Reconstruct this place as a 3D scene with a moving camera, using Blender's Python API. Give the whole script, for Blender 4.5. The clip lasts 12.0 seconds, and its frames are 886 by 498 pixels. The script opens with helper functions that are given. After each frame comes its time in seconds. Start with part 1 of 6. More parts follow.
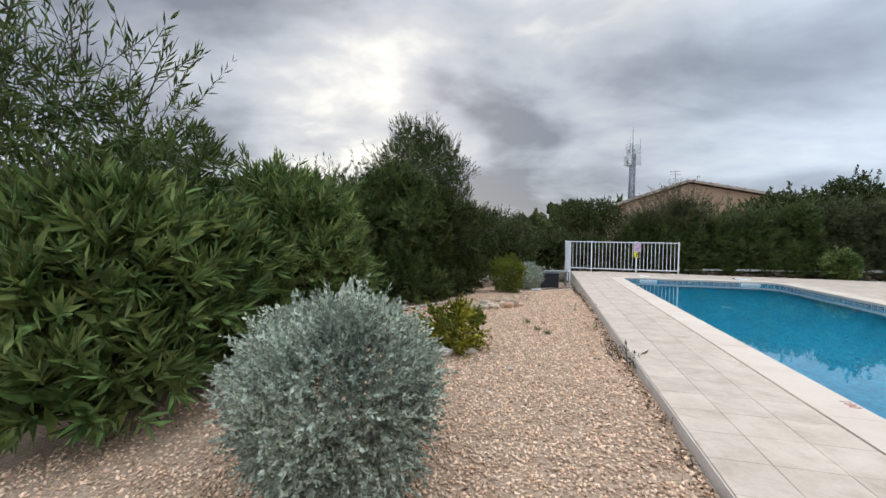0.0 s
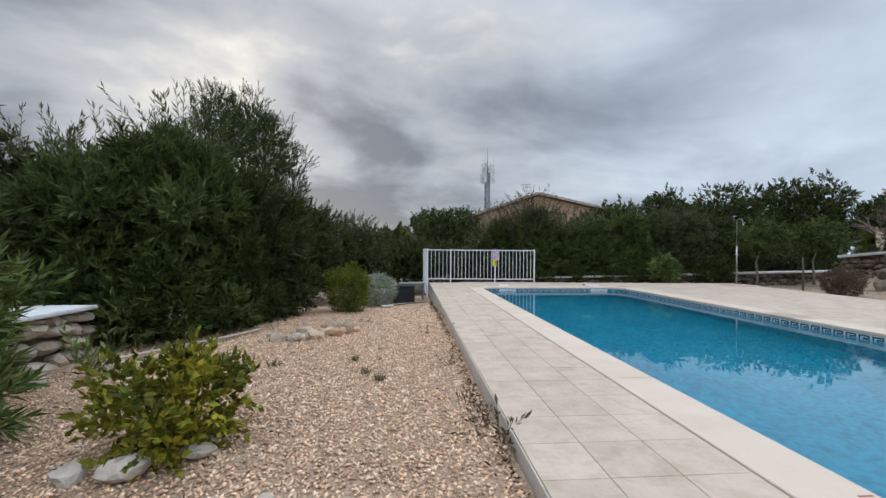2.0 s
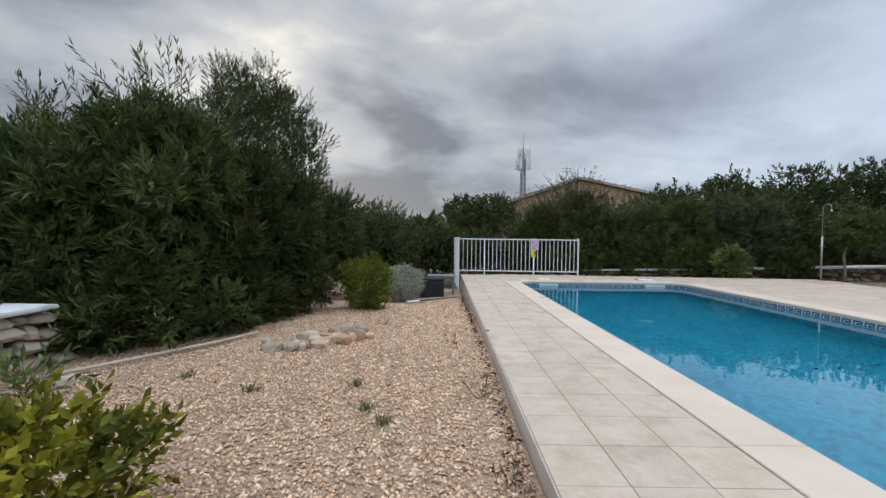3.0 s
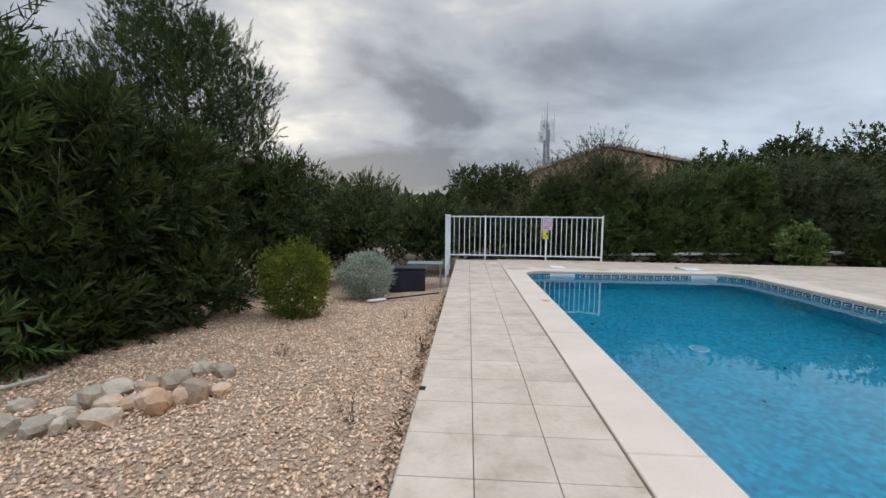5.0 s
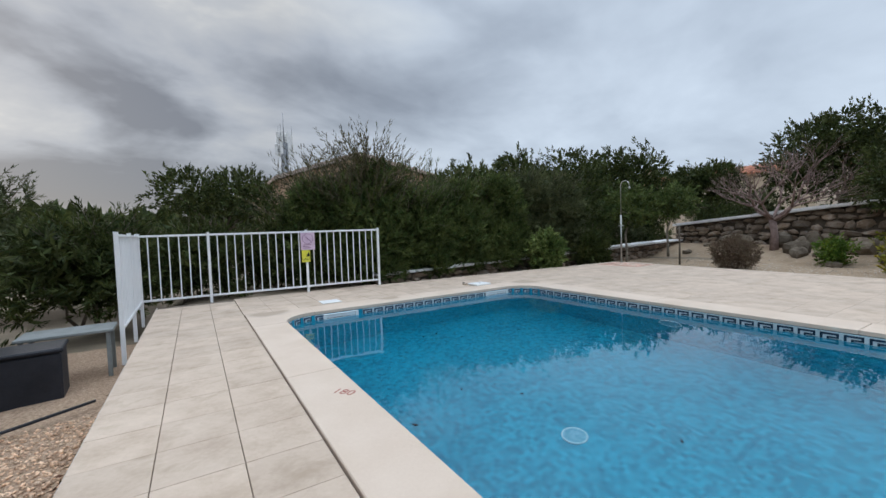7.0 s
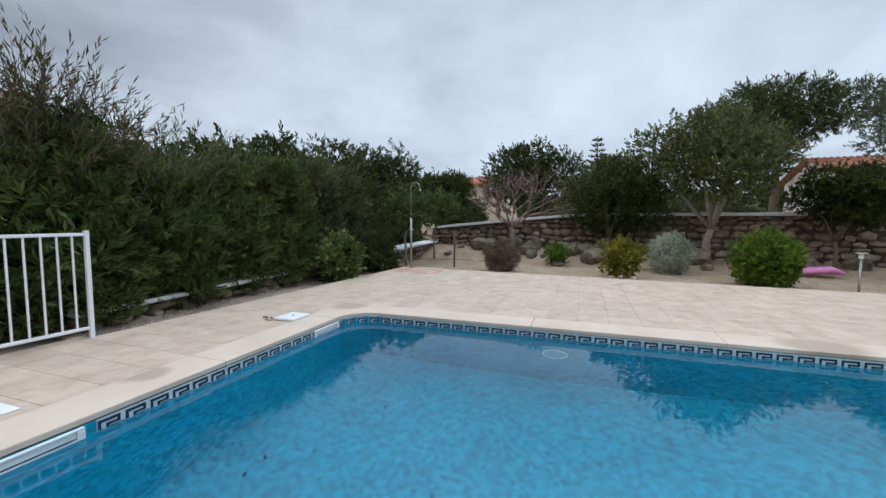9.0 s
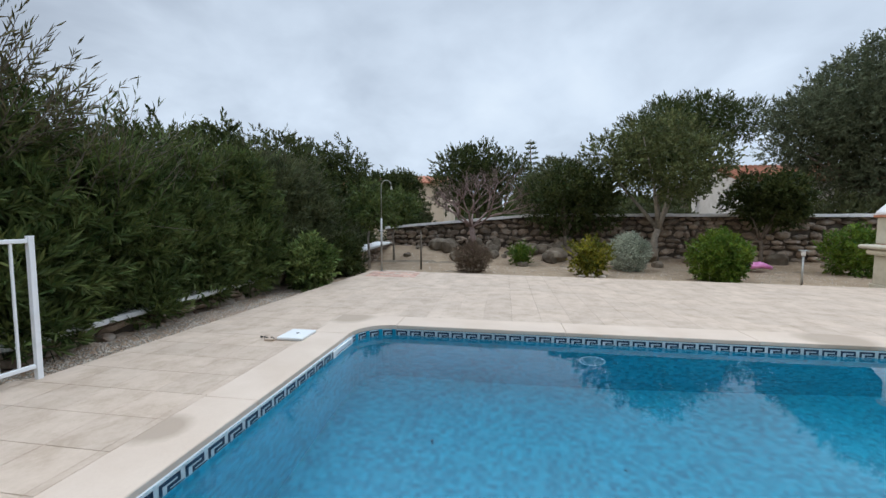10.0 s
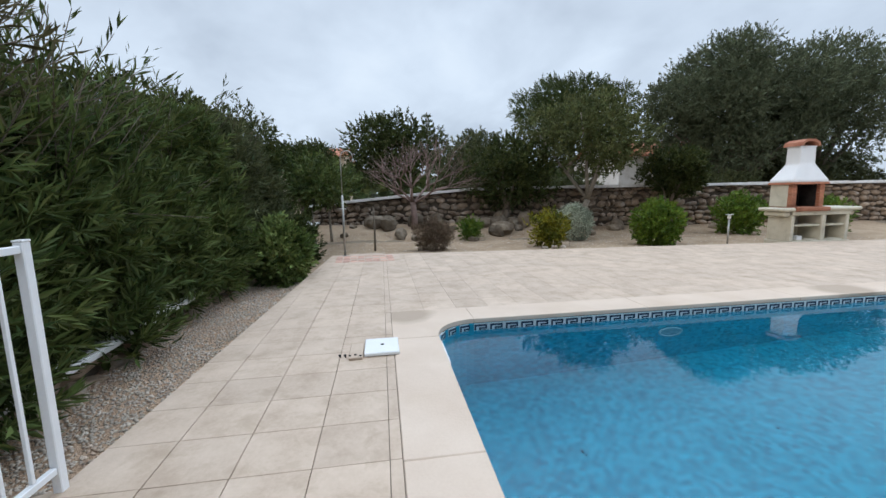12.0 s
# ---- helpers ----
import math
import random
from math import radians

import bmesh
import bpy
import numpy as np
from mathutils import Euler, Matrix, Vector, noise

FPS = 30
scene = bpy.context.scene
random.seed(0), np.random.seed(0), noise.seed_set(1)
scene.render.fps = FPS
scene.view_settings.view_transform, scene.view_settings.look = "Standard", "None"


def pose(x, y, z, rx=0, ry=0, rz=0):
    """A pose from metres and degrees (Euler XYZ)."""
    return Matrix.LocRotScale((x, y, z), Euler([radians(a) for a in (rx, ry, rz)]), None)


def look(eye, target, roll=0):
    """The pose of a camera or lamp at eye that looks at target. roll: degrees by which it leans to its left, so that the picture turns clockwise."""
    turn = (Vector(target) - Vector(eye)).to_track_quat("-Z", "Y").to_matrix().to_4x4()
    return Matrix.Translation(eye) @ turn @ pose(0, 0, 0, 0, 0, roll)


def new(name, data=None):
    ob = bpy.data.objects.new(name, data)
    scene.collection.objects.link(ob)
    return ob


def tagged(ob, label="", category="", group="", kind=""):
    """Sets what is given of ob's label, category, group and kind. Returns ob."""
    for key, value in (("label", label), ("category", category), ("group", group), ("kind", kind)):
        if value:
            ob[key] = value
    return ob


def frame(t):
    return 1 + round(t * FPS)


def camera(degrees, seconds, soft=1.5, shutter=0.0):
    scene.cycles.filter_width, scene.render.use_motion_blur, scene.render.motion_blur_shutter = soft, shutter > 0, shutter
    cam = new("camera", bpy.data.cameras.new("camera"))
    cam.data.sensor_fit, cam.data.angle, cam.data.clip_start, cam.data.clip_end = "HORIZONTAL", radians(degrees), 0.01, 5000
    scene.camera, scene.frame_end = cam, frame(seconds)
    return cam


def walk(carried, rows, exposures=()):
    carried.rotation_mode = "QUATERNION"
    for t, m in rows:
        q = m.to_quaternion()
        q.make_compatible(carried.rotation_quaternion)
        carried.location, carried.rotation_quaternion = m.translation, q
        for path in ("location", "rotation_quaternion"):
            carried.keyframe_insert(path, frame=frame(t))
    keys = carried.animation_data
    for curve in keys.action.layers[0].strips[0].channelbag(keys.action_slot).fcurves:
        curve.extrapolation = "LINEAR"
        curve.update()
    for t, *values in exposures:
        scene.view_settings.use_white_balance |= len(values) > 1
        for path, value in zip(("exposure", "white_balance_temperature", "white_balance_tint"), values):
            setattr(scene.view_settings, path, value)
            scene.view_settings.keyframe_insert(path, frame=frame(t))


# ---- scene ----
cam = camera(96.0, 12.0)
PATH = [
    (0, (0.101, -0.342, 1.403), (-0.396, 1.594, 1.333), 0.7),
    (0.5, (0.201, 0.229, 1.361), (0.09, 2.225, 1.293), 0.1),
    (1, (0.247, 0.872, 1.304), (0.335, 2.869, 1.24), 0.4),
    (1.5, (0.362, 1.537, 1.24), (0.544, 3.528, 1.232), 0.4),
    (2, (0.47, 2.077, 1.16), (0.627, 4.071, 1.17), 0.4),
    (2.5, (0.473, 2.714, 1.162), (0.551, 4.713, 1.149), 0.6),
    (4.5, (1.369, 5.051, 1.25), (1.207, 7.039, 1.099), 0.4),
    (5, (1.458, 5.744, 1.221), (1.333, 7.733, 1.053), 0.5),
    (5.5, (1.488, 6.432, 1.218), (1.556, 8.425, 1.073), -0.0),
    (6, (1.582, 7.321, 1.169), (1.971, 9.281, 1.086), -1.0),
    (6.5, (1.665, 8.075, 1.144), (2.383, 9.941, 1.069), -1.8),
    (7, (1.733, 8.765, 1.131), (2.787, 10.462, 1.039), -1.9),
    (7.5, (1.856, 9.438, 1.144), (3.223, 10.894, 1.041), -2.0),
    (9.5, (2.208, 12.166, 1.401), (4.149, 12.624, 1.255), 0.5),
    (10, (2.288, 12.86, 1.388), (4.26, 13.163, 1.242), 0.2),
    (10.5, (2.43, 13.609, 1.393), (4.419, 13.742, 1.23), -0.2),
    (11, (2.558, 14.24, 1.405), (4.548, 14.21, 1.207), -0.7),
    (11.5, (2.737, 14.763, 1.405), (4.714, 14.582, 1.168), -1.1),
    (12, (3.041, 15.227, 1.409), (5.0, 14.931, 1.135), -1.1),
]
walk(cam, [(t, look(eye, target, roll)) for t, eye, target, roll in PATH], [(0.0, 0.24), (0.5, -0.06), (2.5, -0.02), (7.0, -0.06), (9.5, 0.06), (12.0, 0.1)])

# ---- world, sun ----
SUN_EL, SUN_AZ = radians(20.7), radians(-22.8)
SUN_DIR = Vector((math.sin(SUN_AZ) * math.cos(SUN_EL), math.cos(SUN_AZ) * math.cos(SUN_EL), math.sin(SUN_EL)))


class Nodes:
    """Short-hand for building node trees."""

    def __init__(self, tree):
        self.t = tree
        tree.nodes.clear()

    def n(self, kind, operation=None, use_clamp=None, data_type=None, blend_type=None, feature=None):
        node = self.t.nodes.new(kind)
        if operation is not None:
            node.operation = operation
        if use_clamp is not None:
            node.use_clamp = use_clamp
        if data_type is not None:
            node.data_type = data_type
        if blend_type is not None:
            node.blend_type = blend_type
        if feature is not None:
            node.feature = feature
        return node

    def put(self, node, **values):
        for k, v in values.items():
            sock = node.inputs[int(k[1:])] if k[0] == "i" and k[1:].isdigit() else node.inputs[k.replace("_", " ")]
            if isinstance(v, bpy.types.NodeSocket):
                self.t.links.new(v, sock)
            else:
                sock.default_value = v
        return node

    def math(self, op, a, b=0.0, clamp=False):
        m = self.n("ShaderNodeMath", operation=op, use_clamp=clamp)
        self.put(m, i0=a, i1=b)
        return m.outputs[0]

    def ramp(self, fac, stops):
        r = self.n("ShaderNodeValToRGB")
        e = r.color_ramp.elements
        while len(e) < len(stops):
            e.new(0.5)
        for el, (p, c) in zip(e, stops):
            el.position, el.color = p, (*c, 1) if len(c) == 3 else c
        self.t.links.new(fac, r.inputs[0])
        return r.outputs[0]

    def mix(self, fac, a, b, how="MIX"):
        m = self.n("ShaderNodeMix", data_type="RGBA", blend_type=how)
        for i, v in ((0, fac), (6, a), (7, b)):
            if isinstance(v, bpy.types.NodeSocket):
                self.t.links.new(v, m.inputs[i])
            else:
                m.inputs[i].default_value = v if i == 0 else (*v, 1)
        return m.outputs[2]

    def noise(self, vec, scale, detail=4.0, rough=0.5, distort=0.0):
        m = self.n("ShaderNodeTexNoise")
        self.put(m, Scale=scale, Detail=detail, Roughness=rough, Distortion=distort)
        if vec is not None:
            self.t.links.new(vec, m.inputs["Vector"])
        return m.outputs["Fac"]


def make_world():
    w = bpy.data.worlds.new("overcast_sky")
    scene.world = w
    w.use_nodes = True
    k = Nodes(w.node_tree)
    way = k.n("ShaderNodeTexCoord").outputs["Generated"]
    sep = k.n("ShaderNodeSeparateXYZ")
    k.t.links.new(way, sep.inputs[0])
    up = k.math("MAXIMUM", sep.outputs[2], 0.0)
    # clouds lie on a flat layer overhead
    deep = k.math("ADD", up, 0.26)
    flat = k.n("ShaderNodeCombineXYZ")
    k.put(flat, X=k.math("DIVIDE", sep.outputs[0], deep), Y=k.math("DIVIDE", sep.outputs[1], deep), Z=0.0)
    turn = k.n("ShaderNodeMapping")
    k.put(turn, Vector=flat.outputs[0], Rotation=(0, 0, radians(-28)), Scale=(0.95, 1.15, 1.0), Location=(1.3, 0.4, 0))
    big = k.noise(turn.outputs[0], 1.05, 5.0, 0.5, 0.35)
    fine = k.noise(turn.outputs[0], 3.0, 5.0, 0.55, 0.3)
    cloud = k.math("ADD", k.math("MULTIPLY", big, 0.78), k.math("MULTIPLY", fine, 0.22))
    dot = k.n("ShaderNodeVectorMath", operation="DOT_PRODUCT")
    k.t.links.new(way, dot.inputs[0])
    dot.inputs[1].default_value = SUN_DIR
    near = k.math("POWER", k.math("MAXIMUM", dot.outputs["Value"], 0.0), 3.0)
    # away from the sun the layer is smooth and pale
    span = k.math("ADD", k.math("MULTIPLY", near, 1.5), 0.4)
    uneven = k.math("ADD", k.math("MULTIPLY", k.math("SUBTRACT", cloud, 0.5), span), k.math("ADD", 0.5, k.math("MULTIPLY", k.math("POWER", k.math("MAXIMUM", dot.outputs["Value"], 0.0), 90.0), 0.16)))
    tone = k.ramp(uneven, [(0.36, (0.27, 0.295, 0.35)), (0.46, (0.41, 0.445, 0.51)), (0.54, (0.56, 0.60, 0.67)), (0.64, (0.72, 0.745, 0.78)), (0.76, (1.15, 1.12, 1.04))])
    sky = k.n("ShaderNodeTexSky")
    sky.sky_type, sky.sun_disc, sky.sun_elevation, sky.sun_rotation = "NISHITA", False, SUN_EL, SUN_AZ
    clear = k.n("ShaderNodeVectorMath", operation="SCALE")
    k.t.links.new(sky.outputs[0], clear.inputs[0])
    clear.inputs["Scale"].default_value = 0.06
    # the side away from the sun is paler and bluer
    side = k.mix(k.math("MULTIPLY", near, 1.6, True), (1.25, 1.36, 1.44), (0.80, 0.81, 0.82))
    layer = k.mix(0.90, clear.outputs[0], k.mix(1.0, tone, side, "MULTIPLY"))
    # an overcast sky is brightest overhead
    high = k.n("ShaderNodeMapRange")
    high.interpolation_type = "SMOOTHSTEP"
    k.put(high, Value=up, i1=0.45, i2=0.9, i3=1.0, i4=3.4)
    lit = k.n("ShaderNodeVectorMath", operation="SCALE")
    k.t.links.new(layer, lit.inputs[0])
    k.t.links.new(high.outputs[0], lit.inputs["Scale"])
    back = k.n("ShaderNodeBackground")
    k.t.links.new(lit.outputs[0], back.inputs[0])
    back.inputs[1].default_value = 1.0
    out = k.n("ShaderNodeOutputWorld")
    k.t.links.new(back.outputs[0], out.inputs[0])
    w.cycles.sampling_method = "AUTOMATIC"


make_world()
sun = new("sun", bpy.data.lights.new("sun", "SUN"))
sun.data.energy, sun.data.angle, sun.data.color = 0.7, radians(25), (1.0, 0.96, 0.9)
sun.matrix_world = look(SUN_DIR * 60, (0, 0, 0))


# ---- materials ----
def material(name, stops, scale=4.0, detail=6.0, rough=0.8, bump=0.0, bump_scale=60.0, spread=0.0, stain=None, metal=0.0,
             coord="Object", leaf=False, specular=0.3, blots=()):
    """A procedural surface: colours over coarse noise, fine noise for grain and relief; spread: how much pieces differ."""
    m = bpy.data.materials.new(name)
    m.use_nodes = True
    k = Nodes(m.node_tree)
    vec = k.n("ShaderNodeTexCoord").outputs[coord]
    if coord == "Object":
        geo = k.n("ShaderNodeNewGeometry")
        vec = geo.outputs["Position"]
    coarse = k.noise(vec, scale, detail, 0.55)
    fine = k.noise(vec, bump_scale, 4.0, 0.6)
    colour = k.ramp(k.math("ADD", k.math("MULTIPLY", coarse, 0.72), k.math("MULTIPLY", fine, 0.28)), stops)
    if stain:
        tint, amount, size = stain
        spots = k.ramp(k.noise(vec, size, 5.0, 0.6, 0.4), [(0.52, (0, 0, 0)), (0.70, (1, 1, 1))])
        colour = k.mix(k.math("MULTIPLY", spots, amount), colour, tint)
    for (bx, by), size in blots:
        # a dried puddle mark with a ragged outline
        far = k.n("ShaderNodeVectorMath", operation="DISTANCE")
        k.t.links.new(vec, far.inputs[0])
        far.inputs[1].default_value = (bx, by, 0)
        ragged = k.math("ADD", far.outputs["Value"], k.math("MULTIPLY", coarse, size * 0.8))
        mark = k.ramp(k.math("DIVIDE", ragged, size * 1.5), [(0.70, (1, 1, 1)), (1.0, (0, 0, 0))])
        colour = k.mix(k.math("MULTIPLY", mark, 0.7), colour, (0.33, 0.25, 0.18))
    if spread:
        geo = k.n("ShaderNodeNewGeometry")
        info = k.n("ShaderNodeObjectInfo")
        rnd = geo.outputs["Random Per Island"] if leaf else k.math("FRACT", k.math("ADD", geo.outputs["Random Per Island"], info.outputs["Random"]))
        hsv = k.n("ShaderNodeHueSaturation")
        value = k.math("ADD", k.math("MULTIPLY", rnd, 2 * spread), 1 - spread)
        k.put(hsv, Value=value, Color=colour)
        if leaf:
            k.put(hsv, Hue=k.math("ADD", k.math("MULTIPLY", k.math("FRACT", k.math("MULTIPLY", rnd, 7.3)), 0.05), 0.475))
        colour = hsv.outputs[0]
    b = k.n("ShaderNodeBsdfPrincipled")
    k.put(b, Base_Color=colour, Metallic=metal)
    b.inputs["Specular IOR Level"].default_value = specular
    k.t.links.new(k.math("ADD", k.math("MULTIPLY", fine, 0.2), rough - 0.1), b.inputs["Roughness"])
    if bump:
        bp = k.n("ShaderNodeBump")
        k.put(bp, Height=k.math("ADD", fine, coarse), Strength=bump, Distance=0.02)
        k.t.links.new(bp.outputs[0], b.inputs["Normal"])
    out = k.n("ShaderNodeOutputMaterial")
    shader = b.outputs[0]
    if leaf:
        tr = k.n("ShaderNodeBsdfTranslucent")
        k.t.links.new(colour, tr.inputs[0])
        mx = k.n("ShaderNodeMixShader")
        mx.inputs[0].default_value = 0.22
        k.t.links.new(shader, mx.inputs[1])
        k.t.links.new(tr.outputs[0], mx.inputs[2])
        shader = mx.outputs[0]
    k.t.links.new(shader, out.inputs[0])
    return m


def two(a, b, lo=0.35, hi=0.65):
    return [(lo, a), (hi, b)]


M = {}
M["gravel"] = material("gravel", [(0.3, (0.23, 0.145, 0.095)), (0.5, (0.48, 0.325, 0.215)), (0.7, (0.68, 0.50, 0.36))], 38, 4, 0.9, 1.0, 90)
M["pebble"] = material("pebble", [(0.3, (0.48, 0.285, 0.175)), (0.5, (0.71, 0.475, 0.315)), (0.7, (0.84, 0.64, 0.46))], 9, 4, 0.85, 0.2, 120, spread=0.40)
M["soil"] = material("soil", [(0.3, (0.16, 0.12, 0.08)), (0.7, (0.30, 0.24, 0.17))], 1.5, 8, 0.95, 0.6, 30)
M["sand"] = material("sand", [(0.3, (0.27, 0.185, 0.115)), (0.5, (0.36, 0.262, 0.173)), (0.7, (0.43, 0.33, 0.23))], 1.8, 9, 0.95, 0.6, 40, stain=((0.25, 0.18, 0.12), 0.5, 3.0))
M["tile"] = material("deck_tile", [(0.3, (0.41, 0.308, 0.225)), (0.5, (0.53, 0.413, 0.317)), (0.7, (0.61, 0.485, 0.38))], 3.5, 8, 0.62, 0.12, 30, spread=0.06, stain=((0.38, 0.285, 0.20), 0.6, 5.0))
M["coping"] = material("coping_stone", blots=[((7.62, 15.0), 0.34), ((2.60, 15.08), 0.30), ((4.52, 15.10), 0.20), ((7.50, 9.0), 0.40)], stops=[(0.3, (0.57, 0.445, 0.345)), (0.7, (0.66, 0.535, 0.43))], scale=2.0, detail=8, rough=0.7, bump=0.15, bump_scale=60, spread=0.03, stain=((0.50, 0.38, 0.26), 0.30, 1.3))
M["grout"] = material("grout", two((0.14, 0.105, 0.08), (0.26, 0.21, 0.165)), 8, 6, 0.95, 0.4, 80)
M["white_wall"] = material("white_render", two((0.68, 0.67, 0.65), (0.80, 0.79, 0.78)), 2.0, 8, 0.9, 0.3, 50, stain=((0.45, 0.42, 0.38), 0.4, 3.0))
M["edge_render"] = material("edge_render", two((0.52, 0.45, 0.39), (0.66, 0.59, 0.53)), 2.5, 8, 0.92, 0.4, 50, stain=((0.34, 0.29, 0.24), 0.5, 2.5))
M["boulder"] = material("boulder", [(0.3, (0.085, 0.066, 0.046)), (0.5, (0.16, 0.125, 0.09)), (0.7, (0.25, 0.205, 0.155))], 4.0, 9, 0.95, 0.8, 30, spread=0.3, stain=((0.30, 0.27, 0.21), 0.4, 4.0))
M["white_paint"] = material("white_paint", two((0.74, 0.74, 0.74), (0.82, 0.82, 0.82)), 3.0, 5, 0.4, 0.05, 60)
M["stone"] = material("wall_stone", [(0.3, (0.15, 0.11, 0.08)), (0.5, (0.27, 0.20, 0.145)), (0.7, (0.40, 0.32, 0.25))], 3.0, 9, 0.9, 0.7, 30, spread=0.35, stain=((0.42, 0.40, 0.36), 0.5, 5.0))
M["pale_stone"] = material("pale_stone", [(0.3, (0.36, 0.29, 0.22)), (0.7, (0.60, 0.53, 0.45))], 4.0, 9, 0.9, 0.6, 30, spread=0.25, stain=((0.55, 0.30, 0.16), 0.45, 2.2))
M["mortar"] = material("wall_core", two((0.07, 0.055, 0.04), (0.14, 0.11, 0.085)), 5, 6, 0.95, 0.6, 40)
M["bark"] = material("bark", two((0.09, 0.07, 0.05), (0.20, 0.165, 0.13)), 14, 6, 0.95, 0.8, 60)
M["pale_bark"] = material("pale_bark", two((0.22, 0.19, 0.15), (0.36, 0.32, 0.27)), 12, 6, 0.95, 0.6, 60)
M["twig"] = material("bare_twig", two((0.16, 0.105, 0.09), (0.28, 0.20, 0.175)), 10, 5, 0.9, 0.3, 60)


def leafm(name, a, b, spread=0.42, rough=0.55):
    M[name] = material(name, two(a, b, 0.38, 0.62), 2.2, 4, rough, 0.0, 14, spread=spread, leaf=True, specular=0.16)


leafm("oleander_leaf", (0.042, 0.064, 0.018), (0.125, 0.158, 0.048))
leafm("oleander_light", (0.066, 0.105, 0.026), (0.215, 0.265, 0.085), 0.55)
leafm("hedge_leaf", (0.028, 0.042, 0.012), (0.085, 0.100, 0.030))
leafm("hedge_brown", (0.06, 0.055, 0.025), (0.14, 0.125, 0.06))
leafm("silver_leaf", (0.235, 0.265, 0.20), (0.54, 0.57, 0.45), 0.5, 0.8)
leafm("olive_grey", (0.060, 0.075, 0.042), (0.150, 0.172, 0.100), 0.3, 0.7)
leafm("yellow_leaf", (0.07, 0.088, 0.014), (0.33, 0.29, 0.03), 0.55)
leafm("broad_olive", (0.058, 0.073, 0.026), (0.155, 0.172, 0.065), 0.35)
leafm("lime_leaf", (0.075, 0.11, 0.016), (0.24, 0.25, 0.035), 0.45)
leafm("citrus_leaf", (0.06, 0.12, 0.02), (0.17, 0.24, 0.035), 0.35, 0.4)
leafm("olive_leaf", (0.048, 0.058, 0.025), (0.125, 0.138, 0.062), 0.35)
leafm("pine_leaf", (0.033, 0.050, 0.016), (0.085, 0.110, 0.035), 0.35)
leafm("dry_leaf", (0.11, 0.075, 0.05), (0.21, 0.155, 0.105), 0.35, 0.9)


# ---- builders ----
def mesh_from(name, bm, mats):
    me = bpy.data.meshes.new(name)
    bm.normal_update()
    bm.to_mesh(me)
    bm.free()
    for m in mats if isinstance(mats, (list, tuple)) else [mats]:
        me.materials.append(m)
    return me


def part(name, bm, mat, parent, label="", smooth=False):
    ob = new(name, mesh_from(name, bm, mat))
    if smooth:
        ob.data.shade_smooth()
    if parent is not None:
        ob.parent = parent
    if label:
        ob["label"] = label
    return ob


def thing(name, at, label, category, group="", kind="", rz=0.0):
    ob = new(name)
    ob.matrix_basis = pose(*at, 0, 0, rz)
    ob.empty_display_size = 0.2
    return tagged(ob, label, category, group, kind)


def solid(name, bm, mat, label, category="", kind="structure", smooth=False):
    return tagged(part(name, bm, mat, None, smooth=smooth), label, category, "", kind)


def box(bm, x0, x1, y0, y1, z0, z1, bevel=0.0, mat=0):
    r = bmesh.ops.create_cube(bm, size=1.0)
    vs = r["verts"]
    for v in vs:
        v.co = Vector((x0 + (v.co.x + 0.5) * (x1 - x0), y0 + (v.co.y + 0.5) * (y1 - y0), z0 + (v.co.z + 0.5) * (z1 - z0)))
    faces = {f for v in vs for f in v.link_faces}
    if bevel:
        es = list({e for f in faces for e in f.edges})
        r2 = bmesh.ops.bevel(bm, geom=es, offset=bevel, segments=1, affect="EDGES", profile=0.5)
        faces = set(r2["faces"]) | {f for f in faces if f.is_valid}
    for f in faces:
        if f.is_valid:
            f.material_index = mat
    return bm


def tube(bm, pts, radii, sides=6, mat=0):
    rings = []
    pts = [Vector(p) for p in pts]
    for i, p in enumerate(pts):
        d = (pts[min(i + 1, len(pts) - 1)] - pts[max(i - 1, 0)]).normalized()
        u = d.orthogonal().normalized()
        v = d.cross(u)
        r = radii[i] if isinstance(radii, (list, tuple)) else radii
        rings.append([bm.verts.new(p + (u * math.cos(a) + v * math.sin(a)) * r) for a in (2 * math.pi * k / sides for k in range(sides))])
    for a, b in zip(rings, rings[1:]):
        # keep the rings from twisting
        shift = min(range(sides), key=lambda s: sum((a[k].co - b[(k + s) % sides].co).length for k in range(sides)))
        b[:] = b[shift:] + b[:shift]
        for k in range(sides):
            f = bm.faces.new((a[k], a[(k + 1) % sides], b[(k + 1) % sides], b[k]))
            f.material_index, f.smooth = mat, True
    for ring, rev in ((rings[0], True), (rings[-1], False)):
        f = bm.faces.new(ring[::-1] if rev else ring)
        f.material_index = mat
    return bm


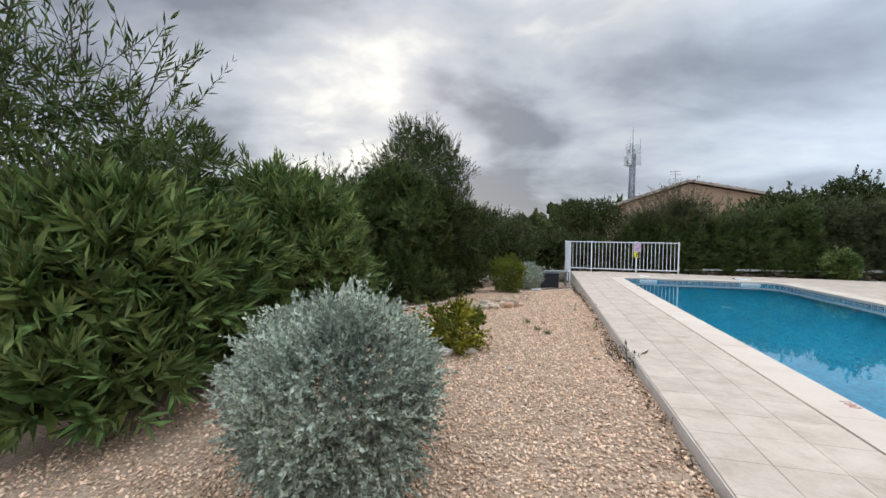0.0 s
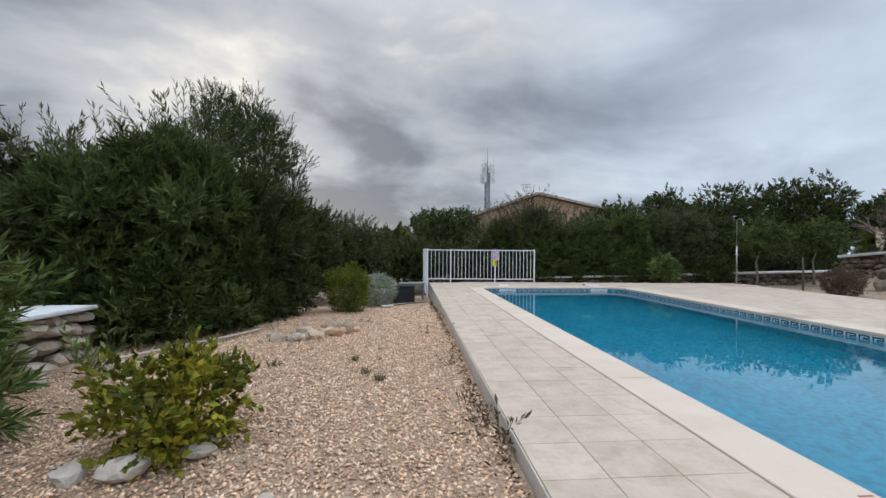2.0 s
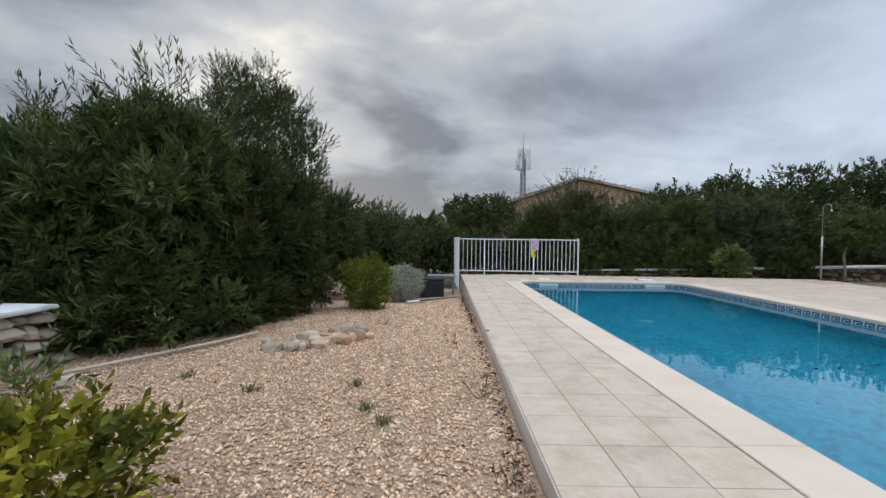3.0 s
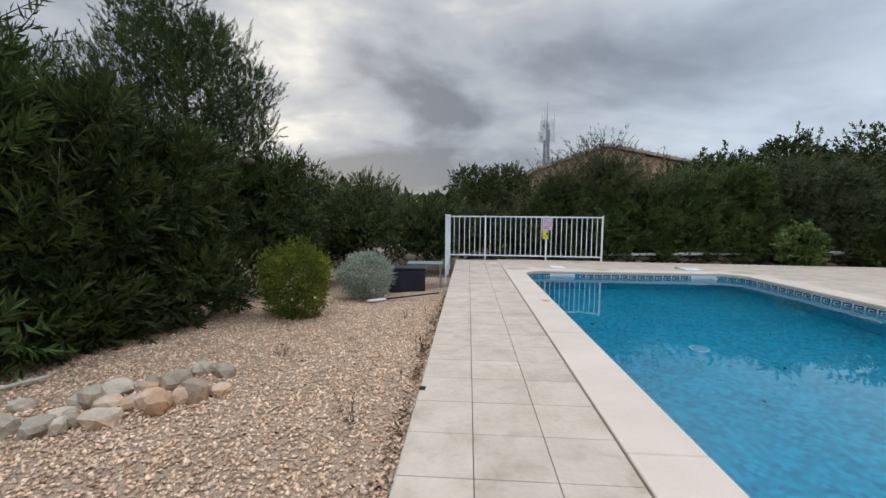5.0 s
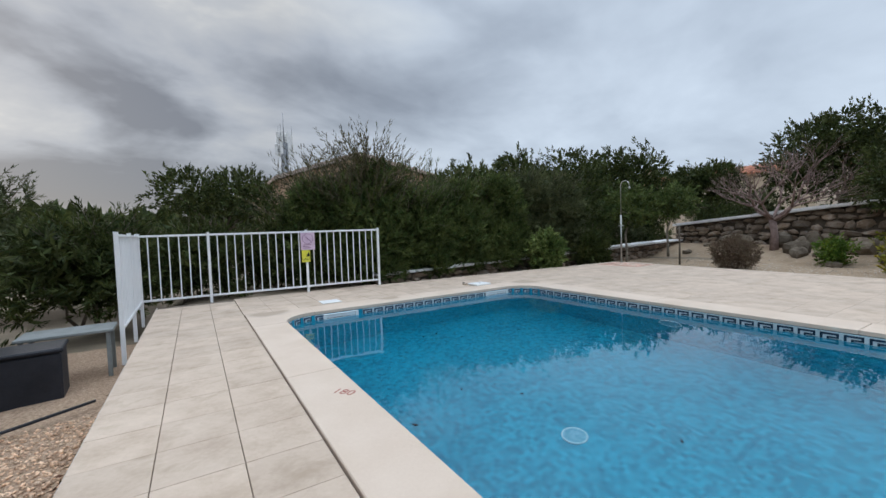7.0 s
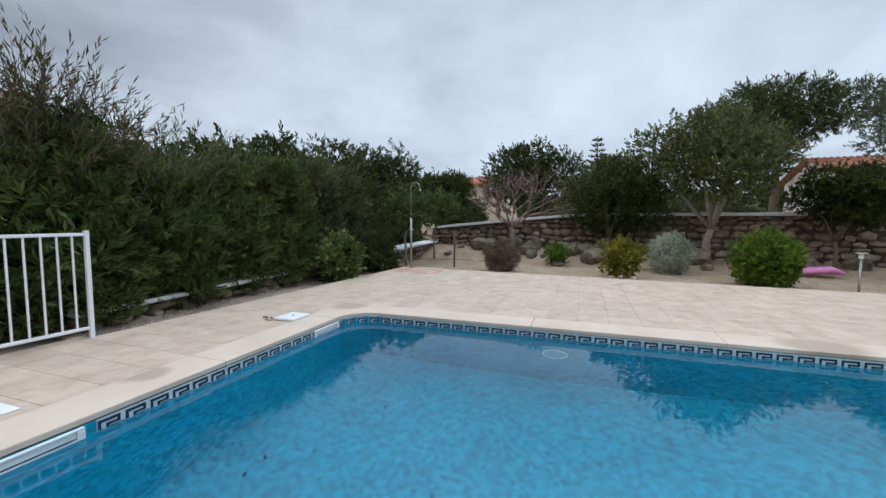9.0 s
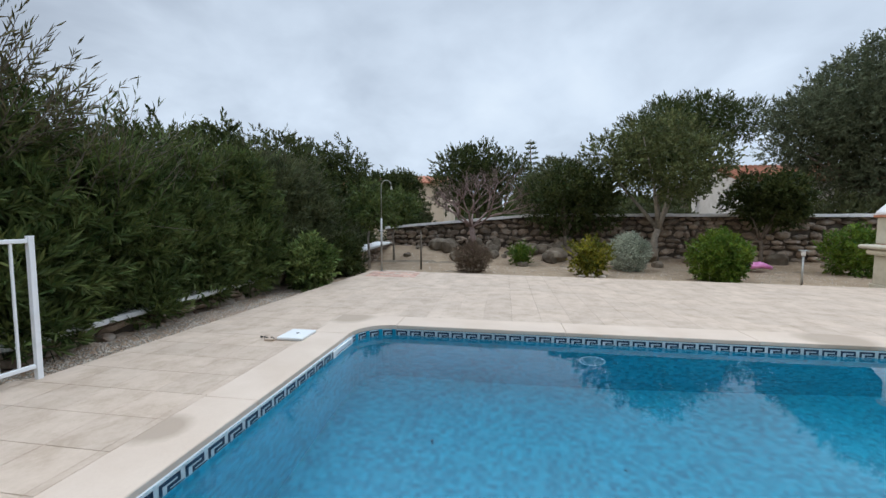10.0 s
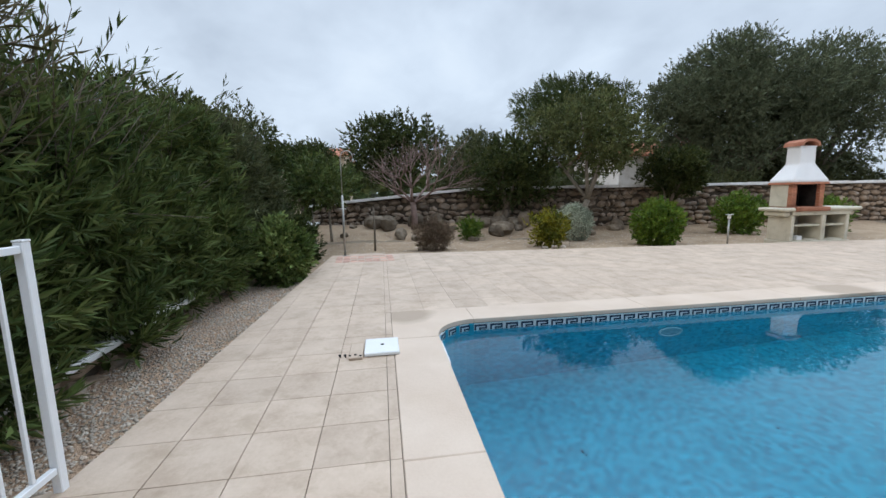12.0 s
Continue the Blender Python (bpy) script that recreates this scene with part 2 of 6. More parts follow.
def leaf_mesh(name, P, D, L, W, mat, parent, rng, label=""):
    """Folded two-triangle leaves from their bases, ways, lengths and widths."""
    n = len(P)
    D = D / np.linalg.norm(D, axis=1, keepdims=True)
    side = np.cross(D, rng.normal(size=(n, 3)))
    side /= np.linalg.norm(side, axis=1, keepdims=True) + 1e-9
    nor = np.cross(D, side)
    L, W = np.broadcast_to(L, n)[:, None], np.broadcast_to(W, n)[:, None]
    mid = P + D * L * 0.45
    V = np.stack([P, mid + side * W / 2 + nor * W * 0.18, P + D * L - nor * L * 0.08, mid - side * W / 2 + nor * W * 0.18], 1).reshape(-1, 3)
    base = (np.arange(n) * 4)[:, None]
    F = np.concatenate([base + [0, 1, 2], base + [0, 2, 3]], 1).reshape(-1)
    me = bpy.data.meshes.new(name)
    me.vertices.add(len(V))
    me.vertices.foreach_set("co", V.ravel().astype(np.float32))
    me.loops.add(len(F))
    me.loops.foreach_set("vertex_index", F.astype(np.int32))
    me.polygons.add(len(F) // 3)
    me.polygons.foreach_set("loop_start", np.arange(0, len(F), 3, dtype=np.int32))
    me.update(calc_edges=True)
    me.materials.append(M[mat])
    ob = new(name, me)
    ob.parent = parent
    if label:
        ob["label"] = label
    return ob


def shoots(blobs, n, rng, shell=(0.62, 1.05), lift=0.5, jitter=0.5, lump=0.16):
    """Starts and ways of n shoots in the outer shell of ellipsoids (cx, cy, cz, rx, ry, rz), clear of one another's insides."""
    B = np.array(blobs, float)
    area = (B[:, 3] * B[:, 4] + B[:, 3] * B[:, 5] + B[:, 4] * B[:, 5])
    which = rng.choice(len(B), n, p=area / area.sum())
    q = rng.normal(size=(n, 3))
    q /= np.linalg.norm(q, axis=1, keepdims=True)
    wob = 1 + lump * (np.sin(q[:, 0] * 5.1 + which * 1.7) + np.sin(q[:, 1] * 6.3 + 2 + which) + np.sin(q[:, 2] * 5.7 + 4 * which)) / 1.7
    r = rng.uniform(*shell, n) * wob
    P = B[which, :3] + q * r[:, None] * B[which, 3:]
    out = q / B[which, 3:]
    out /= np.linalg.norm(out, axis=1, keepdims=True)
    keep = np.ones(n, bool)
    for b in B:
        keep &= (((P - b[:3]) / b[3:]) ** 2).sum(1) > 0.30
    D = out + np.array([0, 0, lift]) + rng.normal(size=(n, 3)) * jitter
    D /= np.linalg.norm(D, axis=1, keepdims=True)
    return P[keep], D[keep]


def dress(P, D, rng, length, count, leaf, width, spread=0.9, vary=0.3):
    """Leaves set round each shoot over its outer part."""
    n = len(P)
    s = np.tile(np.linspace(0.15, 1.0, count), (n, 1)) + rng.uniform(-0.06, 0.06, (n, count))
    ln = length * rng.uniform(0.6, 1.3, (n, 1))
    base = P[:, None] + D[:, None] * (s * ln)[..., None]
    around = rng.normal(size=(n, count, 3))
    around -= (around * D[:, None]).sum(-1, keepdims=True) * D[:, None]
    around /= np.linalg.norm(around, axis=-1, keepdims=True) + 1e-9
    open_ = (spread * (1.25 - 0.8 * s))[..., None]
    way = D[:, None] * np.cos(open_) + around * np.sin(open_)
    k = n * count
    L = leaf * rng.uniform(1 - vary, 1 + vary, k)
    return base.reshape(k, 3), way.reshape(k, 3), L, L * width / leaf


def crown(name, blobs, mat, parent, seed, n, length, count, leaf, width, shell=(0.62, 1.05), lift=0.5, jitter=0.5, spread=0.9,
          inner=0, floor=None, lump=0.16, label=""):
    rng = np.random.default_rng(seed)
    P, D = shoots(blobs, n, rng, shell, lift, jitter, lump)
    p, d, L, W = dress(P, D, rng, length, count, leaf, width, spread)
    if inner:
        B = np.array(blobs, float)
        vol = B[:, 3] * B[:, 4] * B[:, 5]
        which = rng.choice(len(B), inner, p=vol / vol.sum())
        q = rng.normal(size=(inner, 3))
        q /= np.linalg.norm(q, axis=1, keepdims=True)
        ip = B[which, :3] + q * (rng.uniform(0.35, 0.8, inner))[:, None] * B[which, 3:]
        p, d = np.concatenate([p, ip]), np.concatenate([d, rng.normal(size=(inner, 3))])
        L, W = np.concatenate([L, np.full(inner, leaf * 1.5)]), np.concatenate([W, np.full(inner, max(width * 2.2, leaf * 0.5))])
    if floor is not None:
        ok = p[:, 2] > floor
        p, d, L, W = p[ok], d[ok], L[ok], W[ok]
    return leaf_mesh(name, p, d, L, W, mat, parent, rng, label)


def stems(parent, blobs, mat, seed, count, r0=0.03, spread=0.25, name="stem"):
    """Tapered stems from the foot up into the crown, each a mesh of its own."""
    rnd = random.Random(seed)
    for _ in range(count):
        b = rnd.choice(blobs)
        a = rnd.uniform(0, 2 * math.pi)
        foot = Vector((b[0] * 0.35 + math.cos(a) * spread * rnd.random(), b[1] * 0.35 + math.sin(a) * spread * rnd.random(), -0.03))
        tip = Vector((b[0] + rnd.uniform(-0.5, 0.5) * b[3], b[1] + rnd.uniform(-0.5, 0.5) * b[4], b[2] + rnd.uniform(-0.1, 0.6) * b[5]))
        pts = [foot.lerp(tip, s) + Vector((rnd.uniform(-1, 1), rnd.uniform(-1, 1), 0)) * 0.06 * math.sin(s * 3.1) for s in (0, 0.25, 0.5, 0.75, 1)]
        bm = bmesh.new()
        tube(bm, pts, [r0, r0 * 0.8, r0 * 0.6, r0 * 0.4, r0 * 0.15], 5)
        part(name, bm, M[mat], parent)


def pebble_mesh(pts, size, rng):
    """Squashed, irregular eight-faced stones as vertex and face arrays."""
    n = len(pts)
    o = np.array([[1, 0, 0], [0, 1, 0], [-1, 0, 0], [0, -1, 0], [0, 0, 1], [0, 0, -1]], float)
    F = np.array([[0, 1, 4], [1, 2, 4], [2, 3, 4], [3, 0, 4], [1, 0, 5], [2, 1, 5], [3, 2, 5], [0, 3, 5]])
    s = size * rng.uniform(0.5, 1.35, (n, 1, 1)) * rng.uniform(0.65, 1.2, (n, 6, 1))
    V = o[None] * s * np.array([1, 0.8, 0.55])
    a = rng.uniform(0, 2 * np.pi, n)
    tl = rng.normal(size=(n, 2)) * 0.35
    x = V[..., 0] * np.cos(a)[:, None] - V[..., 1] * np.sin(a)[:, None]
    y = V[..., 0] * np.sin(a)[:, None] + V[..., 1] * np.cos(a)[:, None]
    z = V[..., 2] + x * tl[:, :1] + y * tl[:, 1:]
    V = np.stack([x, y, z], -1) + pts[:, None]
    return V.reshape(-1, 3), (F[None] + (np.arange(n) * 6)[:, None, None]).reshape(-1, 3)


def raw_mesh(name, V, F, mat):
    me = bpy.data.meshes.new(name)
    k = F.shape[1]
    me.vertices.add(len(V))
    me.vertices.foreach_set("co", V.ravel().astype(np.float32))
    me.loops.add(F.size)
    me.loops.foreach_set("vertex_index", F.ravel().astype(np.int32))
    me.polygons.add(len(F))
    me.polygons.foreach_set("loop_start", np.arange(0, F.size, k, dtype=np.int32))
    me.update(calc_edges=True)
    me.materials.append(M[mat])
    return me


def rock_mesh(name, mat, seed, flat=0.7, cuts=2):
    """An uneven stone about one metre across, resting on z = 0."""
    rnd = random.Random(seed)
    bm = bmesh.new()
    bmesh.ops.create_icosphere(bm, subdivisions=cuts, radius=0.5)
    off = Vector((rnd.uniform(0, 50), rnd.uniform(0, 50), rnd.uniform(0, 50)))
    for v in bm.verts:
        k = 1 + 0.45 * noise.noise(v.co * 1.7 + off) + 0.18 * noise.noise(v.co * 4.0 + off)
        v.co *= k
        v.co.x = max(-0.43, min(0.43, v.co.x))
        v.co.z = max(-0.36, min(0.42, v.co.z * flat))
        v.co.z += 0.36
    return mesh_from(name, bm, M[mat])


# ---- large structure ----
DX0, JX = 1.135, 2.283           # deck's garden edge, joint between tiles and coping
PX0, PX1, PY0, PY1 = 2.72, 7.29, 3.0, 14.70   # pool's inner edges
CX1, CY0, CY1 = 7.76, 2.5, 15.165              # coping's outer edges
WATER, DEPTH, GROUND = -0.118, -1.65, -0.14
NEAR_Y = -6.0


def edge_y(x):
    """The deck's far edge, along the oleander hedge."""
    return 16.86 - (x - 5.0) * 0.055 if x > 5.1 else 17.0


def edge_x(y):
    """The deck's edge towards the sandy bed."""
    return 11.42 + y * 0.081


def far_wall(y):
    """The face of the stone wall behind the sandy bed."""
    return 16.85 + 0.12 * y


def rise(x, y):
    """Height of the ground."""
    z = GROUND
    if x < 1.2:
        z += 0.07 * noise.noise(Vector((x * 0.35, y * 0.35, 0))) + 0.02 * noise.noise(Vector((x * 1.3, y * 1.3, 3)))
        z -= max(0.0, min(0.34, (y - 9.5) * 0.055))
        z -= max(0.0, min(0.12, (-1.6 - x) * 0.05))
    if x > 11.3:
        z += max(0.0, min(0.45, (x - far_wall(y) + 2.2) * 0.25)) if y > 9 else max(0.0, min(0.2, (x - far_wall(y) + 1.5) * 0.15))
        z += -0.04 + 0.03 * noise.noise(Vector((x * 0.5, y * 0.5, 7)))
    return z


def ground_sheet():
    xs = sorted({-900, -300, -100, -40, -15, *[-8 + 0.5 * i for i in range(19)], 1.55, 2.5, 2.6, 7.5, 10.5, *[11 + 0.75 * i for i in range(14)], 26, 40, 100, 300, 900})
    ys = sorted({-900, -300, -100, -40, -15, *[-6 + 0.5 * i for i in range(17)], 2.6, 3.0, *[3.5 + 0.5 * i for i in range(22)], 14.9, *[15 + 0.5 * i for i in range(12)], 26, 40, 100, 300, 900})
    bm = bmesh.new()
    grid = [[bm.verts.new((x, y, (rise(x, y) if -9 < x < 22 and -7 < y < 21 else GROUND) - (0.03 if x < 1.3 else 0.01))) for y in ys] for x in xs]
    for i in range(len(xs) - 1):
        for j in range(len(ys) - 1):
            if xs[i] >= 2.5 and xs[i + 1] <= 7.5 and ys[j] >= 2.6 and ys[j + 1] <= 14.9:
                continue
            bm.faces.new((grid[i][j], grid[i + 1][j], grid[i + 1][j + 1], grid[i][j + 1]))
    return solid("ground", bm, M["soil"], "brown earth ground around the garden", "ground", smooth=True)


def bed(name, x0, x1, y0, y1, step, mat, label, lift=0.0, bound=None):
    nx, ny = int((x1 - x0) / step) + 1, int((y1 - y0) / step) + 1
    bm = bmesh.new()
    g = []
    for i in range(nx):
        row = []
        for j in range(ny):
            x, y = x0 + (x1 - x0) * i / (nx - 1), y0 + (y1 - y0) * j / (ny - 1)
            row.append(bm.verts.new((x, y, rise(x, y) + lift + 0.008 * noise.noise(Vector((x * 6, y * 6, 1))))))
        g.append(row)
    for i in range(nx - 1):
        for j in range(ny - 1):
            bm.faces.new((g[i][j], g[i + 1][j], g[i + 1][j + 1], g[i][j + 1]))
    return solid(name, bm, M[mat], label, "ground", smooth=True)


ground_sheet()
gravel_bed = bed("gravel_bed", -5.0, 1.12, -5.0, 16.5, 0.12, "gravel", "pinkish beige gravel bed beside the raised deck")
sand_bed = bed("sand_bed", 11.3, 21.5, -4.0, 18.0, 0.3, "sand", "dry sandy planting bed beside the paved terrace", 0.012)
side_bed = bed("side_bed", 5.2, 11.4, 16.5, 18.2, 0.15, "gravel", "grey gravel strip under the oleander hedge", 0.01)


def ring_piece(bm, inner, outer, z0, z1):
    """A slab between two polylines of equal length."""
    n = len(inner)
    layers = [[(bm.verts.new((*p, z)), bm.verts.new((*q, z))) for p, q in zip(inner, outer)] for z in (z0, z1)]
    lo, hi = layers
    for i in range(n - 1):
        bm.faces.new((hi[i][0], hi[i][1], hi[i + 1][1], hi[i + 1][0]))
        bm.faces.new((lo[i][1], lo[i][0], lo[i + 1][0], lo[i + 1][1]))
        bm.faces.new((lo[i][0], hi[i][0], hi[i + 1][0], lo[i + 1][0]))
        bm.faces.new((hi[i][1], lo[i][1], lo[i + 1][1], hi[i + 1][1]))
    for i in (0, n - 1):
        bm.faces.new((lo[i][0], lo[i][1], hi[i][1], hi[i][0]))
    bmesh.ops.recalc_face_normals(bm, faces=bm.faces)


RAD = 0.45


def corner_arc(cx, cy, sx, sy, grow=0.0, steps=8):
    """Points of a rounded inner corner of the pool; sx, sy point outwards."""
    ox, oy = cx - sx * RAD, cy - sy * RAD
    r = RAD + grow
    return [(ox + sx * r * math.sin(a), oy + sy * r * math.cos(a)) for a in (math.pi / 2 * i / steps for i in range(steps + 1))]


def pool_outline(grow=0.0):
    pts = []
    for cx, cy, sx, sy, flip in ((PX1, PY1, 1, 1, False), (PX1, PY0, 1, -1, True), (PX0, PY0, -1, -1, False), (PX0, PY1, -1, 1, True)):
        arc = corner_arc(cx, cy, sx, sy, grow)
        pts += arc[::-1] if flip else arc
    return pts


def build_deck():
    deck = thing("deck", (0, 0, 0), "raised pool terrace paved with pale beige tiles", "terrace", kind="structure")
    base = bmesh.new()
    box(base, DX0 + 0.012, CX1 + 0.01, NEAR_Y, CY0 - 0.002, -0.34, -0.014)
    box(base, DX0 + 0.012, JX - 0.002, CY0 - 0.002, CY1 + 0.002, -0.34, -0.014)
    box(base, DX0 + 0.012, 5.1, CY1 + 0.002, 17.0, -0.34, -0.014)
    part("screed", base, M["grout"], deck)
    for pts in (((5.1, CY1 + 0.002), (CX1 + 0.002, CY1 + 0.002), (CX1 + 0.002, edge_y(CX1) - 0.01), (5.1, edge_y(5.11) - 0.01)),
                ((CX1 + 0.012, NEAR_Y), (edge_x(NEAR_Y) - 0.01, NEAR_Y), (edge_x(16.5) - 0.01, edge_y(12.75) - 0.01), (CX1 + 0.012, edge_y(CX1) - 0.01))):
        far = bmesh.new()
        lo = [far.verts.new((x, y, -0.3)) for x, y in pts]
        hi = [far.verts.new((x, y, -0.014)) for x, y in pts]
        far.faces.new(hi)
        for i in range(4):
            far.faces.new((lo[i], lo[(i + 1) % 4], hi[(i + 1) % 4], hi[i]))
        part("screed", far, M["grout"], deck)
    # painted edge towards the gravel, in lengths
    y = NEAR_Y
    while y < 17.0:
        y2 = min(17.0, y + 2.0)
        bm = bmesh.new()
        box(bm, DX0 - 0.008, DX0 + 0.01, y, y2 - 0.003, -0.62, -0.012, 0.003)
        part("edge_board", bm, M["edge_render"], deck, "pale rendered deck edge")
        y = y2
    return deck


deck = build_deck()


def coping():
    ring = thing("pool_coping", (0, 0, 0), "smooth pale stone coping round the pool", "coping", kind="structure")
    zt, zb = 0.004, -0.045

    def slab(x0, x1, y0, y1):
        bm = bmesh.new()
        box(bm, x0, x1, y0, y1, zb, zt, 0.006)
        part("coping_stone", bm, M["coping"], ring)

    def run(a, b, n):
        return [(a + (b - a) * i / n, a + (b - a) * (i + 1) / n) for i in range(n)]

    g = 0.0025
    for a, b in run(PY0 + RAD, PY1 - RAD, 5):
        slab(JX + 0.012, PX0 - 0.01, a + g, b - g)
        slab(PX1 + 0.01, CX1, a + g, b - g)
    for a, b in run(PX0 + RAD, PX1 - RAD, 2):
        slab(a + g, b - g, CY0, PY0 - 0.01)
        slab(a + g, b - g, PY1 + 0.01, CY1)
    for cx, cy, sx, sy, ox, oy in ((PX1, PY1, 1, 1, CX1, CY1), (PX1, PY0, 1, -1, CX1, CY0), (PX0, PY0, -1, -1, JX + 0.012, CY0), (PX0, PY1, -1, 1, JX + 0.012, CY1)):
        inner = corner_arc(cx, cy, sx, sy, 0.01)
        outer = []
        for i, (x, y) in enumerate(inner):
            t = i / (len(inner) - 1)
            outer.append((cx - sx * RAD + (ox - cx + sx * RAD) * min(1, 2 * t), oy) if t <= 0.5 else (ox, oy + (cy - sy * RAD - oy) * (2 * t - 1)))
        bm = bmesh.new()
        ring_piece(bm, inner, outer, zb, zt)
        part("coping_corner", bm, M["coping"], ring)
    return ring


coping()


def water_material():
    m = bpy.data.materials.new("pool_water")
    m.use_nodes = True
    k = Nodes(m.node_tree)
    pos = k.n("ShaderNodeNewGeometry").outputs["Position"]
    st = k.n("ShaderNodeMapping")
    k.put(st, Vector=pos, Scale=(1.0, 1.0, 1.0))
    waves = k.math("ADD", k.noise(st.outputs[0], 1.5, 1.0, 0.4, 0.5), k.math("MULTIPLY", k.noise(st.outputs[0], 4.5, 1.0, 0.4, 0.3), 0.16))
    calm = k.ramp(k.noise(st.outputs[0], 0.35, 2.0), [(0.38, (0.25, 0.25, 0.25)), (0.62, (1, 1, 1))])
    bp = k.n("ShaderNodeBump")
    k.put(bp, Height=k.math("MULTIPLY", waves, calm), Strength=0.068, Distance=0.05)
    b = k.n("ShaderNodeBsdfPrincipled")
    k.put(b, Base_Color=(0.82, 0.97, 1.0, 1), Roughness=0.0, IOR=1.38)
    b.inputs["Transmission Weight"].default_value = 1.0
    k.t.links.new(bp.outputs[0], b.inputs["Normal"])
    out = k.n("ShaderNodeOutputMaterial")
    k.t.links.new(b.outputs[0], out.inputs[0])
    return m


def pool_tile_material():
    """Small blue mosaic with paler joints and uneven pieces."""
    m = bpy.data.materials.new("pool_mosaic")
    m.use_nodes = True
    k = Nodes(m.node_tree)
    pos = k.n("ShaderNodeNewGeometry").outputs["Position"]
    vo = k.n("ShaderNodeTexVoronoi", feature="F1")
    k.put(vo, Vector=pos, Scale=22.0)
    vo.inputs["Randomness"].default_value = 0.25
    bw = k.n("ShaderNodeRGBToBW")
    k.t.links.new(vo.outputs["Color"], bw.inputs[0])
    big = k.noise(pos, 1.2, 4.0)
    tone = k.math("ADD", k.math("MULTIPLY", bw.outputs[0], 0.62), k.math("MULTIPLY", big, 0.38))
    colour = k.ramp(tone, [(0.2, (0.001, 0.180, 0.275)), (0.5, (0.002, 0.278, 0.405)), (0.8, (0.005, 0.368, 0.525))])
    b = k.n("ShaderNodeBsdfPrincipled")
    k.put(b, Base_Color=colour, Roughness=0.35)
    out = k.n("ShaderNodeOutputMaterial")
    k.t.links.new(b.outputs[0], out.inputs[0])
    return m


M["water"], M["mosaic"] = water_material(), pool_tile_material()


def pool():
    shell = thing("pool", (0, 0, 0), "rectangular pool lined with blue mosaic", "pool", kind="structure")
    out = pool_outline(0.0)
    bm = bmesh.new()
    top = [bm.verts.new((x, y, -0.046)) for x, y in out]
    low = [bm.verts.new((x, y, DEPTH)) for x, y in out]
    n = len(out)
    for i in range(n):
        bm.faces.new((top[i], top[(i + 1) % n], low[(i + 1) % n], low[i]))
    bm.faces.new(low)
    bmesh.ops.triangulate(bm, faces=[f for f in bm.faces if len(f.verts) > 4])
    part("basin", bm, M["mosaic"], shell)
    bm = bmesh.new()
    f = bm.faces.new([bm.verts.new((x, y, WATER)) for x, y in pool_outline(-0.001)])
    bmesh.ops.triangulate(bm, faces=[f])
    w = solid("water", bm, M["water"], "clear rippled blue pool water reflecting trees and sky", "water")
    if w.data.polygons[0].normal.z < 0:
        w.data.flip_normals()
    w.visible_shadow = False
    return shell


pool_shell = pool()


# ---- fence ----
def fence_panel(parent, posts, z0, top):
    """A run along local x at y = 0."""
    def bar(name, *b, bev=0.003):
        bm = bmesh.new()
        box(bm, *b, bev)
        return part(name, bm, M["white_paint"], parent)

    for x in posts:
        bar("post", x - 0.022, x + 0.022, -0.022, 0.022, z0, top + 0.015, bev=0.004)
        bar("post_cap", x - 0.024, x + 0.024, -0.024, 0.024, top + 0.016, top + 0.026, bev=0.003)
    for a, b in zip(posts, posts[1:]):
        bar("top_rail", a + 0.024, b - 0.024, -0.016, 0.016, top - 0.035, top, bev=0.004)
        bar("bottom_rail", a + 0.024, b - 0.024, -0.016, 0.016, 0.10, 0.135, bev=0.004)
        n = round((b - a) / 0.137)
        for i in range(1, n):
            x = a + (b - a) * i / n
            bar("picket", x - 0.009, x + 0.009, -0.009, 0.009, 0.136, top - 0.036, bev=0.002)


def build_fence():
    f = thing("metal_fence", (0.918, 17.0, 0), "white painted metal fence with vertical bars at the terrace edge", "fence", rz=-2.2)
    fence_panel(f, [0.0, 1.02, 2.69, 4.18], -0.02, 1.215)
    side = thing("metal_fence", (0.97, 14.62, 0), "white painted metal fence along the deck edge", "fence", rz=90.7)
    fence_panel(side, [0.0, 1.22, 2.33], -0.3, 1.215)


build_fence()


# ---- plants ----
def clumps(seed, n, c, r, s, low=-0.5):
    """Smaller rounded clumps over a larger ellipsoid, for a crown with an uneven outline."""
    rnd = random.Random(seed)
    out = [(c[0], c[1], c[2], r[0] * 0.7, r[1] * 0.7, r[2] * 0.7)]
    for i in range(n):
        z = rnd.uniform(low, 1)
        a = rnd.uniform(0, 6.283)
        k = math.sqrt(max(0, 1 - (max(z, 0) if low < -0.9 else z) ** 2)) * 0.72
        out.append((c[0] + r[0] * k * math.cos(a), c[1] + r[1] * k * math.sin(a), c[2] + r[2] * z * 0.68, s * rnd.uniform(0.7, 1.2), s * rnd.uniform(0.7, 1.2), s * rnd.uniform(0.6, 1.0)))
    return out


